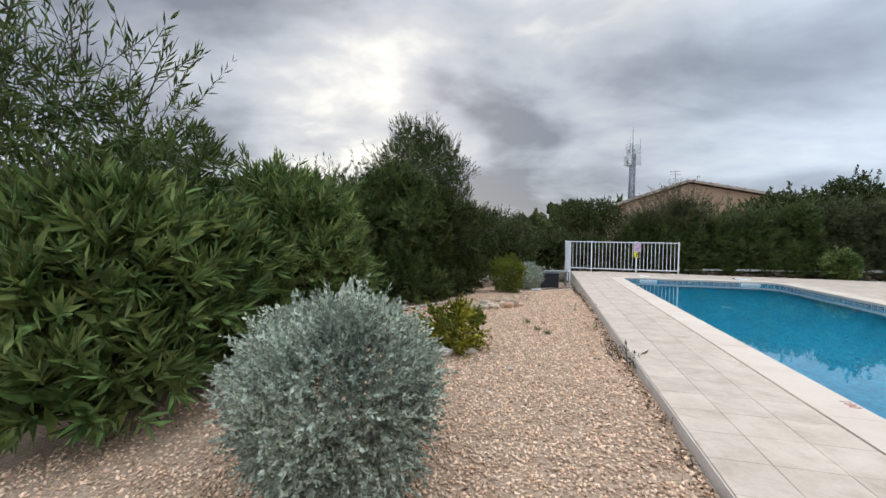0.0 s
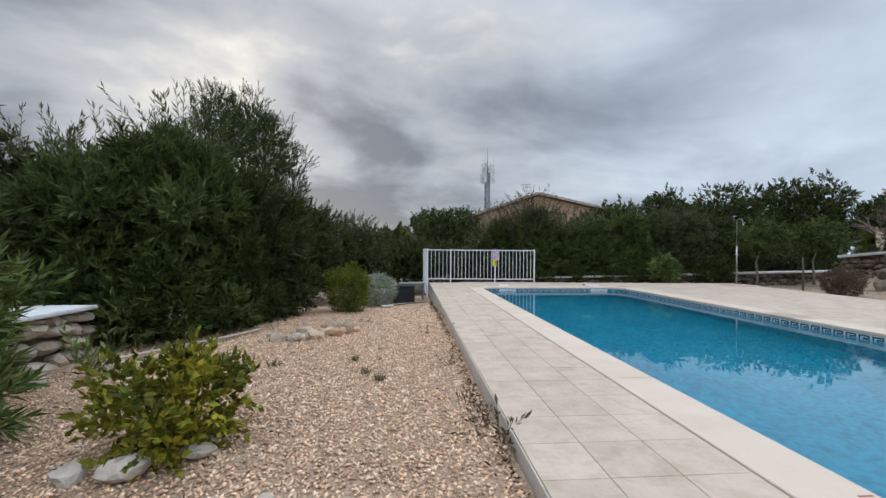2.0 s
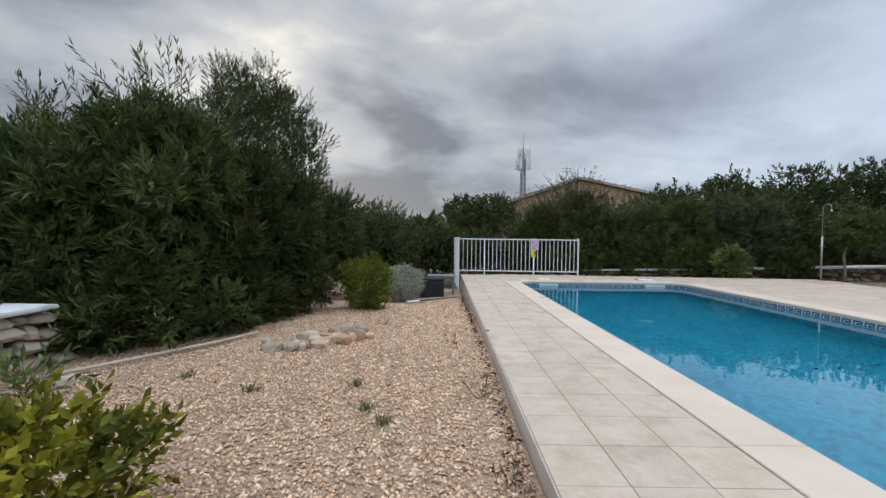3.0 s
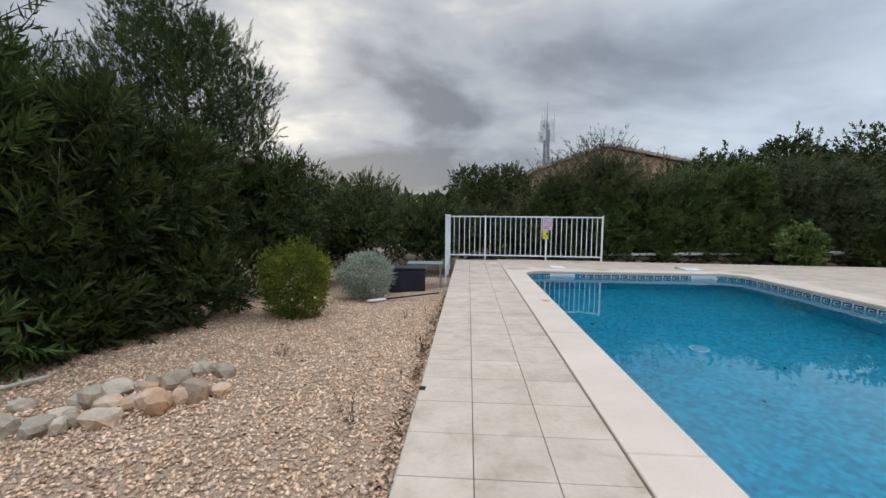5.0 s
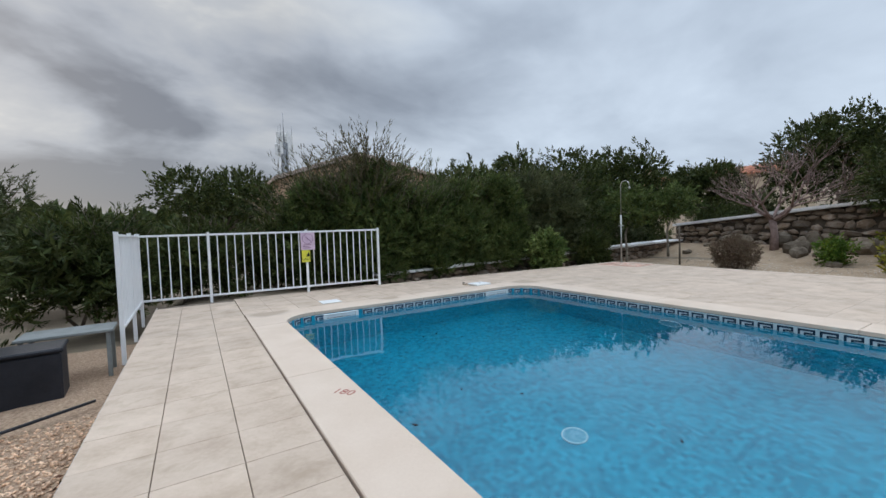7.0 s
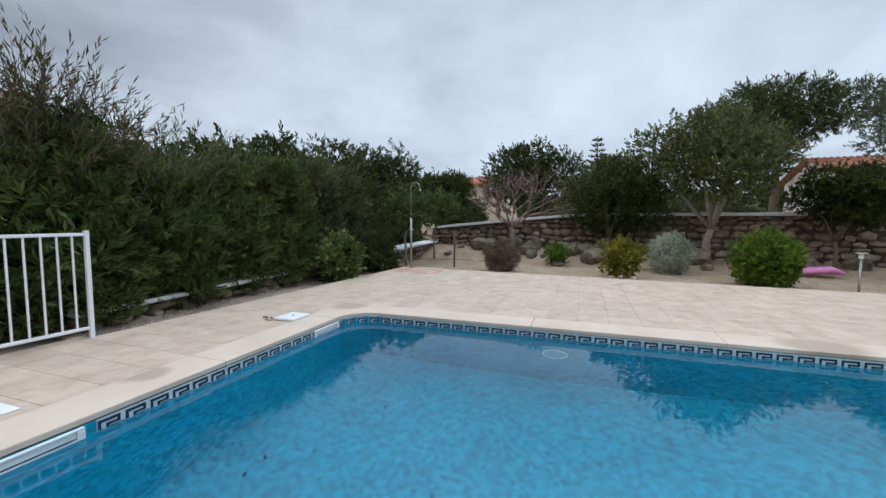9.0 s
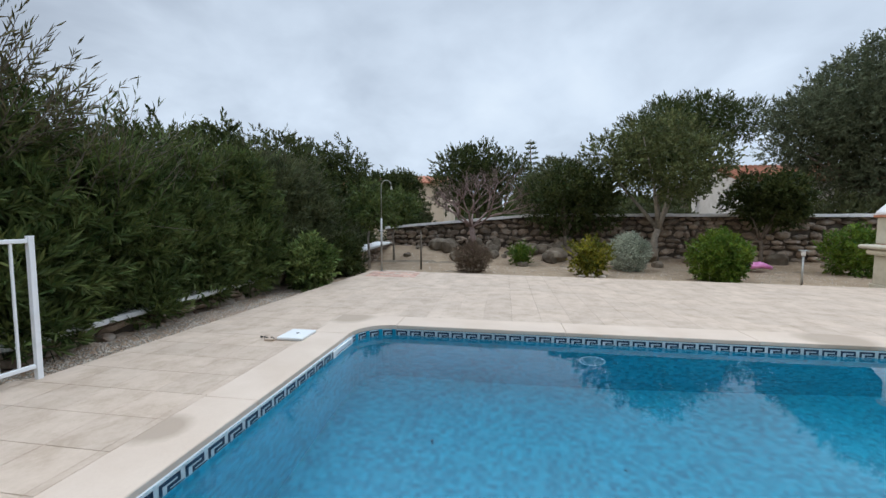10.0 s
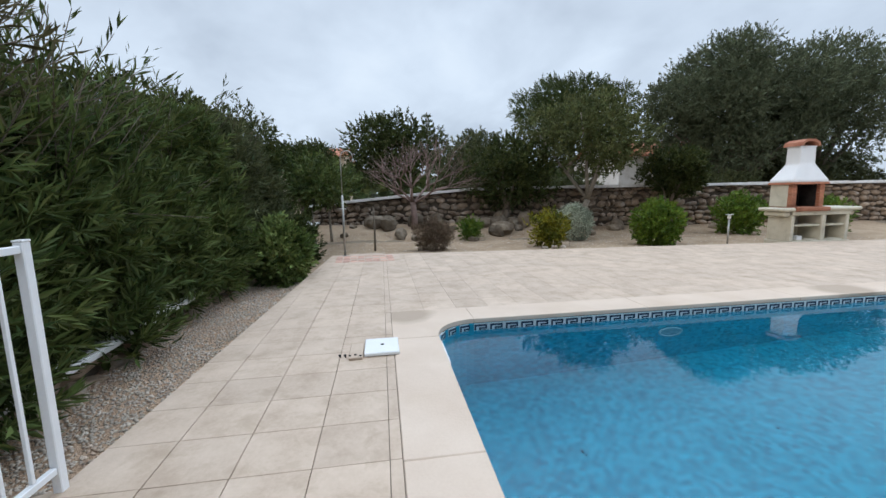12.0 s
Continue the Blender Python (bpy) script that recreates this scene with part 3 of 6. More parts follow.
def sprigs(parent, blobs, mat, seed, n, leaf, width, tall=0.7):
    """Long single shoots that stand out of the top of a crown, bare below and leafy at the end."""
    rng = np.random.default_rng(seed + 500)
    B = np.array(blobs, float)
    B = B[np.argsort(B[:, 2] + B[:, 5])[-max(1, (len(B) + 1) // 2):]]
    which = rng.integers(0, len(B), n)
    a, r = rng.uniform(0, 2 * np.pi, n), np.sqrt(rng.uniform(0, 0.9, n))
    P = B[which, :3] + np.stack([np.cos(a) * r, np.sin(a) * r, np.sqrt(1 - r * r) * 0.9], 1) * B[which, 3:]
    D = np.stack([np.cos(a) * r, np.sin(a) * r, np.ones(n)], 1) + rng.normal(size=(n, 3)) * 0.34
    D /= np.linalg.norm(D, axis=1, keepdims=True)
    p, d, L, W = dress(P, D, rng, tall, 16, leaf, width, 0.8)
    leaf_mesh("sprig_leaves", p, d, L, W, mat, parent, rng)
    bm = bmesh.new()
    for q, w in zip(P, D):
        q, w = Vector(q), Vector(w)
        tube(bm, [q - w * 0.4, q + w * tall * 0.5, q + w * tall * 0.95], [0.006, 0.005, 0.003], 3)
    tagged(part("twig_growth", bm, M["bark"], parent), kind="stuff")


def oleander(at, blobs, seed, n, label, mat="oleander_leaf", leaf=0.14, width=0.024, count=14, length=0.26, inner=2500, lift=0.7, stem=7, name="oleander_bush", sprig=30, tall=0.6, sprig_mat=None, floor=0.14, **kw):
    t = thing(name, at, label, "bush")
    fine = []
    for i, q in enumerate(blobs):
        fine += clumps(seed * 7 + i, 17, q[:3], q[3:], 0.34 * (q[3] + q[4] + q[5]) / 3, -1.0)
    crown("crown", fine, mat, t, seed, n, length, count, leaf, width, lift=lift, inner=inner, floor=floor, **kw)
    if sprig:
        sprigs(t, blobs, sprig_mat or mat, seed, sprig, leaf * 0.9, width * 0.75, tall)
    stems(t, blobs, "bark", seed, stem, 0.03)
    return t


OLE = "tall green oleander bush with long narrow leaves in the gravel"
oleander((-3.75, 2.40, -0.2), [(0, 0, 1.0, 1.05, 0.95, 1.0), (0.2, 0.8, 0.95, 0.85, 0.8, 0.95), (-0.1, 0.1, 1.5, 0.8, 0.8, 0.5)], 11, 2600, OLE, "oleander_light", 0.20, 0.038, sprig=30, tall=0.4, floor=0.22)
oleander((-3.45, 4.45, -0.25), [(0, 0, 1.2, 1.1, 1.05, 1.2), (0, 0.1, 1.75, 0.85, 0.8, 0.68), (0.4, 0.45, 0.8, 0.7, 0.7, 0.8)], 12, 3200, OLE, "oleander_light", 0.15, 0.028, sprig=40, tall=0.4)
oleander((-4.6, 2.7, -0.25), [(0.2, 0.1, 2.4, 1.0, 1.2, 1.1), (-0.2, -1.2, 2.5, 1.0, 1.0, 1.1), (0.9, 0.3, 2.15, 0.65, 0.8, 0.6)], 13, 620, "tall sparse oleander bush with bare upper twigs", "oleander_leaf", 0.15, 0.024, inner=0, sprig=75, tall=0.6)
oleander((-3.4, 8.8, -0.2), [(-1.0, -0.2, 1.4, 1.1, 0.9, 1.4), (0.30, -0.1, 1.3, 0.90, 0.9, 1.4), (-0.6, 0.3, 2.3, 1.1, 0.8, 0.9), (0.1, 0.3, 2.5, 0.8, 0.7, 0.9), (0.15, -0.45, 0.45, 0.7, 0.6, 0.65), (-0.9, -0.6, 0.45, 0.8, 0.6, 0.65)], 14, 4600, OLE, "oleander_leaf", 0.15, 0.026, sprig=70, tall=0.7, floor=0.03, inner=2600)
oleander((-2.75, 9.6, -0.2), [(0, 0, 1.0, 0.75, 0.7, 1.1), (0.0, 0.3, 1.9, 0.7, 0.7, 0.9), (0.15, -0.1, 0.4, 0.6, 0.6, 0.55)], 18, 1700, OLE, "hedge_leaf", 0.14, 0.026, sprig=10, floor=0.03)
oleander((-2.45, 10.6, -0.2), [(0, 0, 1.1, 0.75, 0.9, 1.2), (0.0, 0.2, 1.75, 0.65, 0.8, 0.8), (0.15, 0.2, 0.45, 0.6, 0.9, 0.6)], 15, 2300, OLE, "hedge_leaf", 0.13, 0.024, sprig=40, tall=0.4, floor=0.03)


def young_pine(at):
    """A pine with upturned needle shoots on limbs that leave a straight trunk."""
    t = thing("pine_tree", at, "tall young pine with upturned needle shoots behind the oleanders", "tree")
    rnd = random.Random(5)
    bm = bmesh.new()
    tube(bm, [(0, 0, -0.1), (0.05, 0.03, 1.5), (0.0, 0.05, 3.2), (-0.05, 0, 5.0)], [0.13, 0.10, 0.07, 0.015], 8)
    part("trunk", bm, M["bark"], t)
    blobs = []
    for i in range(34):
        z = 0.9 + 3.9 * i / 34
        reach = (1.75 - 0.12 * abs(z - 2.6)) * min(1.0, (5.7 - z) / 2.2) * rnd.uniform(0.75, 1.0)
        a = i * 2.4
        tip = Vector((reach * math.cos(a), reach * math.sin(a), z + 0.55))
        bm = bmesh.new()
        tube(bm, [(0, 0.03, z - 0.1), (tip.x * 0.5, tip.y * 0.5, z + 0.1), tip], [0.035, 0.022, 0.006], 5)
        part("limb", bm, M["bark"], t)
        blobs += [(tip.x, tip.y, tip.z, 0.45, 0.45, 0.42), (tip.x * 0.62, tip.y * 0.62, tip.z - 0.15, 0.42, 0.42, 0.36)]
    crown("crown", blobs, "pine_leaf", t, 115, 6500, 0.30, 18, 0.085, 0.012, lift=1.7, inner=2500, spread=0.6)
    bm = bmesh.new()
    tube(bm, [(1.2, -0.5, 2.35), (1.65, -0.7, 2.5), (1.95, -0.75, 2.62)], [0.02, 0.012, 0.005], 5)
    part("limb", bm, M["bark"], t)
    bm = bmesh.new()
    bmesh.ops.create_icosphere(bm, subdivisions=2, radius=0.07, matrix=Matrix.Translation((1.7, -0.7, 2.42)) @ Matrix.Diagonal((1.5, 1, 1, 1)))
    part("cone", bm, M["bark"], t, "brown pine cone")


young_pine((-4.25, 13.6, -0.25))
oleander((-6.0, 8.5, -0.25), [(0, 0, 1.5, 1.4, 1.2, 1.6), (0.6, 0.3, 2.2, 1.0, 0.9, 0.9)], 16, 1200, "tall olive-green shrub behind the garden wall", "olive_leaf", 0.13, 0.03, name="boundary_shrub")
oleander((-7.5, 5.0, -0.25), [(0, 0, 1.6, 1.6, 2.2, 1.7)], 17, 1300, "tall olive-green shrub behind the garden wall", "olive_leaf", 0.14, 0.035, name="boundary_shrub")
for i, (x, y, h, r, mat) in enumerate([(-2.7, 13.4, 2.5, 1.1, "hedge_leaf"), (-1.5, 15.3, 2.0, 1.2, "hedge_leaf"), (0.0, 17.6, 1.75, 1.0, "hedge_leaf"), (1.6, 18.7, 1.6, 1.1, "hedge_leaf"), (3.3, 19.0, 1.7, 1.2, "hedge_leaf"),
                                       (-4.6, 16.0, 2.9, 1.5, "olive_leaf"), (-5.2, 20.8, 3.2, 1.8, "hedge_leaf"), (-2.6, 20.6, 2.9, 1.6, "olive_leaf"), (-0.3, 20.8, 1.6, 1.5, "hedge_leaf"),
                                       (13.9, 18.9, 3.0, 1.1, "hedge_leaf"), (12.7, 17.35, 1.15, 0.55, "hedge_leaf"), (15.5, 19.3, 2.0, 1.0, "hedge_leaf"), (17.2, 19.4, 2.3, 1.1, "olive_leaf"), (19.3, 19.6, 2.2, 1.2, "hedge_leaf"), (21.5, 17.5, 2.1, 1.2, "hedge_leaf")]):
    oleander((x, y, -0.25), [(0, 0, h * 0.45, r, r, h * 0.5), (0.3, 0.2, h * 0.7, r * 0.75, r * 0.7, h * 0.3)], 30 + i, 750, "dark green shrub in the boundary planting", mat, 0.13, 0.03, name="boundary_shrub", stem=4, sprig=35, tall=0.4)
HEDGE = "tall oleander in the hedge beside the terrace"
for i, (x, h, r, mat, sp) in enumerate([(4.3, 2.65, 0.95, "hedge_brown", 120), (5.45, 3.2, 1.15, "hedge_brown", 190), (6.9, 2.6, 0.95, "oleander_leaf", 130), (8.2, 2.75, 0.95, "oleander_leaf", 60), (9.5, 2.9, 0.95, "oleander_leaf", 30), (10.9, 3.2, 1.0, "olive_leaf", 25), (12.3, 3.1, 1.0, "olive_leaf", 20)]):
    oleander((x, 18.35 if x > 5 else 18.9, -0.2), [(0, 0, h * 0.42, r, 0.82, h * 0.42), (0.1, 0, h * 0.70, r * 0.85, 0.72, h * 0.28), (0.1, -0.30, h * 0.23, r * 0.72, 0.55, h * 0.25)], 50 + i, 2700, HEDGE, "oleander_leaf" if mat in ("hedge_brown", "olive_grey") else mat, 0.15, 0.026, stem=7, sprig=sp, tall=0.9 if sp > 100 else 0.55, sprig_mat=mat, floor=0.22)


def ball(name, at, r, h, mat, seed, n, label, leaf=0.03, width=0.014, count=10, length=0.09, category="bush", inner=1200, **kw):
    t = thing(name, at, label, category)
    blobs = [(0, 0, h * 0.5, r, r, h * 0.52)]
    crown("crown", blobs, mat, t, seed, n, length, count, leaf, width, shell=(0.74, 1.0), inner=inner, floor=0.0, **kw)
    stems(t, [(0, 0, h * 0.4, r * 0.6, r * 0.6, h * 0.3)], "bark", seed, 5, 0.02, 0.08)
    return t


ball("silver_bush", (-1.14, 1.90, -0.16), 0.585, 1.10, "silver_leaf", 71, 4200, "rounded silver-grey bush in the gravel", 0.030, 0.016, 15, 0.15, lump=0.09, inner=300)
ball("silver_bush", (-0.44, 13.1, rise(-0.44, 13.1) + 0.04), 0.47, 0.80, "silver_leaf", 72, 1500, "rounded silver-grey bush in the gravel", 0.032, 0.016, 12, 0.10, lump=0.05, inner=300)
ball("yellow_shrub", (-1.04, 4.80, -0.23), 0.33, 0.64, "yellow_leaf", 73, 400, "sparse yellow-green shrub in the gravel", 0.062, 0.036, 9, 0.18, inner=120, lump=0.35, jitter=0.9)
ball("round_shrub", (-0.9, 11.07, rise(-0.9, 11.07)), 0.42, 1.0, "lime_leaf", 74, 1500, "rounded yellowish green shrub in the gravel", 0.036, 0.016, 12, 0.11, lump=0.14, inner=500)
ball("dry_shrub", (14.2, 13.8, -0.2), 0.47, 0.86, "dry_leaf", 75, 1300, "brown dried-out rounded shrub in the sandy bed", 0.05, 0.012, 10, 0.13)
ball("green_shrub", (16.2, 12.28, -0.18), 0.32, 0.78, "citrus_leaf", 76, 300, "small bright green shrub in the sandy bed", 0.06, 0.026, 8, 0.11, lump=0.3)
ball("lemon_shrub", (13.9, 10.46, -0.2), 0.46, 1.06, "yellow_leaf", 77, 480, "yellow-green citrus shrub in the sandy bed", 0.07, 0.035, 8, 0.14, lump=0.3)
ball("silver_bush", (15.2, 9.06, -0.2), 0.54, 1.18, "silver_leaf", 78, 1300, "rounded silver-grey bush in the sandy bed", 0.045, 0.020, 10, 0.11, lump=0.06)
ball("citrus_bush", (13.4, 7.4, -0.22), 0.60, 1.30, "citrus_leaf", 79, 1200, "dense glossy green citrus bush in the sandy bed", 0.075, 0.04, 8, 0.13, lump=0.14)
ball("green_shrub", (10.4, 17.05, -0.12), 0.44, 1.06, "oleander_light", 80, 700, "broad-leaved green shrub beside the terrace", 0.10, 0.045, 8, 0.15, lump=0.15)
ball("green_shrub", (15.2, 2.95, -0.2), 0.65, 1.40, "citrus_leaf", 81, 700, "green shrub behind the barbecue", 0.09, 0.04, 8, 0.16, lump=0.2)
ball("green_shrub", (14.6, 0.6, -0.2), 0.8, 1.3, "citrus_leaf", 82, 700, "green shrub behind the barbecue", 0.09, 0.04, 8, 0.16, lump=0.2)


def tree(name, at, blobs, trunk, mat, seed, n, label, bark="bark", leaf=0.1, width=0.04, count=10, length=0.25, inner=1500, r0=0.12, limbs=6, **kw):
    t = thing(name, at, label, "tree")
    rnd = random.Random(seed)
    bm = bmesh.new()
    fork = Vector((rnd.uniform(-0.1, 0.1), rnd.uniform(-0.1, 0.1), trunk))
    tube(bm, [(0, 0, -0.1), (0.03, 0.02, trunk * 0.3), (-0.02, 0.03, trunk * 0.7), fork], [r0 * 1.3, r0, r0 * 0.85, r0 * 0.8], 8)
    part("trunk", bm, M[bark], t)
    for i in range(limbs):
        b = blobs[i % len(blobs)]
        tip = Vector((b[0] + rnd.uniform(-0.5, 0.5) * b[3], b[1] + rnd.uniform(-0.5, 0.5) * b[4], b[2] + rnd.uniform(-0.2, 0.5) * b[5]))
        mid = fork.lerp(tip, 0.5) + Vector((rnd.uniform(-0.2, 0.2), rnd.uniform(-0.2, 0.2), 0.1))
        bm = bmesh.new()
        tube(bm, [fork, fork.lerp(mid, 0.5), mid, tip], [r0 * 0.6, r0 * 0.5, r0 * 0.35, r0 * 0.1], 6)
        part("limb", bm, M[bark], t)
    crown("crown", blobs, mat, t, seed, n, length, count, leaf, width, inner=inner, **kw)
    return t


tree("evergreen_tree", (16.5, 4.65, -0.05), clumps(41, 12, (0, 0, 2.08), (0.95, 0.98, 0.95), 0.45, -0.8), 0.8, "hedge_leaf", 83, 2300, "dark dense little evergreen tree before the stone wall", leaf=0.09, width=0.045, r0=0.06, length=0.2, inner=900)
tree("garden_tree", (17.2, 7.65, 0.0), clumps(1, 20, (0, 0.15, 3.15), (2.0, 2.35, 1.55), 0.85), 1.1, "broad_olive", 91, 3800, "rounded evergreen tree with a pale forked trunk before the stone wall", "pale_bark", 0.09, 0.05, r0=0.13)
tree("garden_tree", (17.5, 10.6, 0.1), clumps(2, 11, (0, 0, 1.8), (1.2, 1.5, 1.4), 0.75), 0.7, "hedge_leaf", 92, 2400, "dark dense evergreen tree before the stone wall", leaf=0.10, width=0.045)
tree("citrus_tree", (14.3, 17.05, -0.05), clumps(3, 7, (0, 0, 1.75), (0.85, 0.8, 0.5), 0.42), 1.2, "oleander_leaf", 93, 700, "small tree with a slim bare trunk by the low wall", "pale_bark", 0.11, 0.05, r0=0.04, inner=300)
tree("citrus_tree", (16.6, 16.9, 0.0), clumps(4, 7, (0, 0, 1.8), (0.9, 0.8, 0.5), 0.42), 1.2, "oleander_leaf", 94, 700, "small tree with a slim bare trunk by the low wall", "pale_bark", 0.11, 0.05, r0=0.04, inner=300)
# trees beyond the walls
FAR = "dark green tree beyond the garden wall"
tree("far_tree", (26.0, 14.4, -0.2), clumps(5, 14, (0, 0, 3.6), (2.2, 2.5, 2.3), 1.1), 1.5, "hedge_leaf", 95, 2200, FAR, leaf=0.16, width=0.07, length=0.35)
tree("far_tree", (24.0, 19.1, -0.2), clumps(6, 10, (0, 0, 2.8), (1.3, 1.4, 1.6), 0.8), 1.2, "hedge_leaf", 96, 1300, FAR, leaf=0.15, width=0.06, length=0.3)
tree("far_tree", (23.5, 10.0, -0.2), clumps(7, 12, (0, 0, 2.9), (1.6, 2.2, 1.7), 1.0), 1.2, "olive_leaf", 97, 1600, FAR, leaf=0.15, width=0.06, length=0.3)
tree("stone_pine", (36.0, -1.0, -0.2), clumps(8, 26, (0, 0, 8.3), (4.5, 5.2, 2.0), 1.5), 6.0, "pine_leaf", 98, 3200, "broad umbrella-shaped pine tree beyond the wall", leaf=0.28, width=0.06, length=0.6, r0=0.3, limbs=12)
tree("olive_tree", (24.5, -5.8, -0.2), clumps(9, 44, (0, 0, 6.1), (4.2, 5.4, 4.7), 1.5, -0.75), 2.0, "olive_grey", 99, 13000, "large spreading grey-green olive tree beyond the wall", leaf=0.16, width=0.055, length=0.45, r0=0.28, limbs=14, inner=9000)
tree("olive_tree", (25.5, -12.6, -0.2), clumps(10, 40, (0, 0, 6.0), (4.4, 5.6, 4.9), 1.7, -0.85), 2.0, "olive_grey", 100, 7000, "large spreading grey-green olive tree beyond the wall", leaf=0.18, width=0.06, length=0.45, r0=0.28, limbs=10, inner=3000)
tree("far_tree", (2.6, 25.6, -0.2), clumps(11, 16, (0, 0, 2.7), (1.9, 1.6, 1.45), 0.8), 1.5, "hedge_leaf", 101, 1900, "dark rounded tree behind the fence planting", leaf=0.14, width=0.05, length=0.3, inner=700)
tree("far_tree", (17.2, 21.5, -0.2), clumps(12, 14, (0, 0, 2.9), (2.4, 1.6, 1.7), 1.0), 1.3, "hedge_leaf", 102, 1900, FAR, leaf=0.15, width=0.06, length=0.32)
tree("far_tree", (20.8, 21.5, -0.2), clumps(13, 14, (0, 0, 3.3), (2.0, 1.6, 1.8), 1.0), 1.3, "hedge_leaf", 103, 1900, FAR, leaf=0.15, width=0.06, length=0.32)
tree("far_tree", (13.6, 21.3, -0.2), clumps(14, 12, (0, 0, 2.7), (1.7, 1.4, 1.4), 0.8), 1.3, "hedge_leaf", 104, 1500, FAR, leaf=0.15, width=0.06, length=0.32)
tree("far_tree", (10.6, 21.3, -0.2), clumps(15, 12, (0, 0, 2.2), (1.7, 1.4, 1.2), 0.8), 1.2, "hedge_leaf", 105, 1300, FAR, leaf=0.15, width=0.06, length=0.32)
for i, (x, y, z) in enumerate([(22.5, 6.3, 2.2), (28.5, 9.5, 3.0), (30.0, 19.5, 2.6), (28.0, -11.0, 3.6), (26.0, -15.5, 3.8), (22.5, -2.5, 2.6), (24.0, -9.5, 3.2)]):
    tree("far_tree", (x, y, -0.2), clumps(20 + i, 9, (0, 0, z * 0.6), (1.7, 1.9, z * 0.45), 0.8), 0.7, "olive_leaf", 110 + i, 1000, FAR, leaf=0.16, width=0.07, length=0.3, inner=900)


# ---- bare tree ----
def bare_tree(at, seed):
    t = thing("bare_tree", at, "leafless spreading tree with reddish grey twigs", "tree")
    t.scale = (1.2, 1.2, 1.1)
    rnd = random.Random(seed)
    trunk, boughs, twigs = bmesh.new(), [], bmesh.new()
    tube(trunk, [(0, 0, -0.1), (0.03, 0, 0.5), (0, 0.04, 0.95)], [0.11, 0.09, 0.085], 8)

    def grow(bm, p, d, ln, r, depth):
        q = p + d * ln * 0.5 + Vector((rnd.uniform(-1, 1), rnd.uniform(-1, 1), rnd.uniform(-0.4, 0.8))) * ln * 0.08
        e = p + d * ln
        tube(bm, [p, q, e], [r, r * 0.8, r * 0.6], 5 if depth < 2 else 3)
        if depth < 5:
            for _ in range(3 if depth < 3 else 2):
                nd = (d + Vector((rnd.uniform(-1, 1), rnd.uniform(-1, 1), rnd.uniform(-0.35, 0.75))) * 0.75).normalized()
                grow(twigs if depth >= 1 else bm, e, nd, ln * rnd.uniform(0.6, 0.85), r * 0.58, depth + 1)

    for i in range(6):
        a = i * 1.047 + rnd.uniform(-0.3, 0.3)
        bm = bmesh.new()
        grow(bm, Vector((0, 0.02, 0.9)), Vector((math.cos(a) * 0.8, math.sin(a) * 0.8, rnd.uniform(0.35, 0.9))).normalized(), rnd.uniform(0.55, 0.75), 0.05, 0)
        part("limb", bm, M["twig"], t)
    part("trunk", trunk, M["twig"], t)
    tagged(part("twig_growth", twigs, M["twig"], t), kind="stuff")


bare_tree((17.6, 14.05, 0.1), 5)


# ---- stone walls ----
ROCKS = [rock_mesh(f"stone_mesh_{c}", "stone", i, 0.8, 1) for i, c in enumerate("abcdef")]
PALE = [rock_mesh(f"pale_stone_{c}", "pale_stone", 40 + i, 0.7, 2) for i, c in enumerate("abcd")]
BOULDER = [rock_mesh(f"boulder_{c}", "boulder", 60 + i, 0.9, 2) for i, c in enumerate("abcd")]


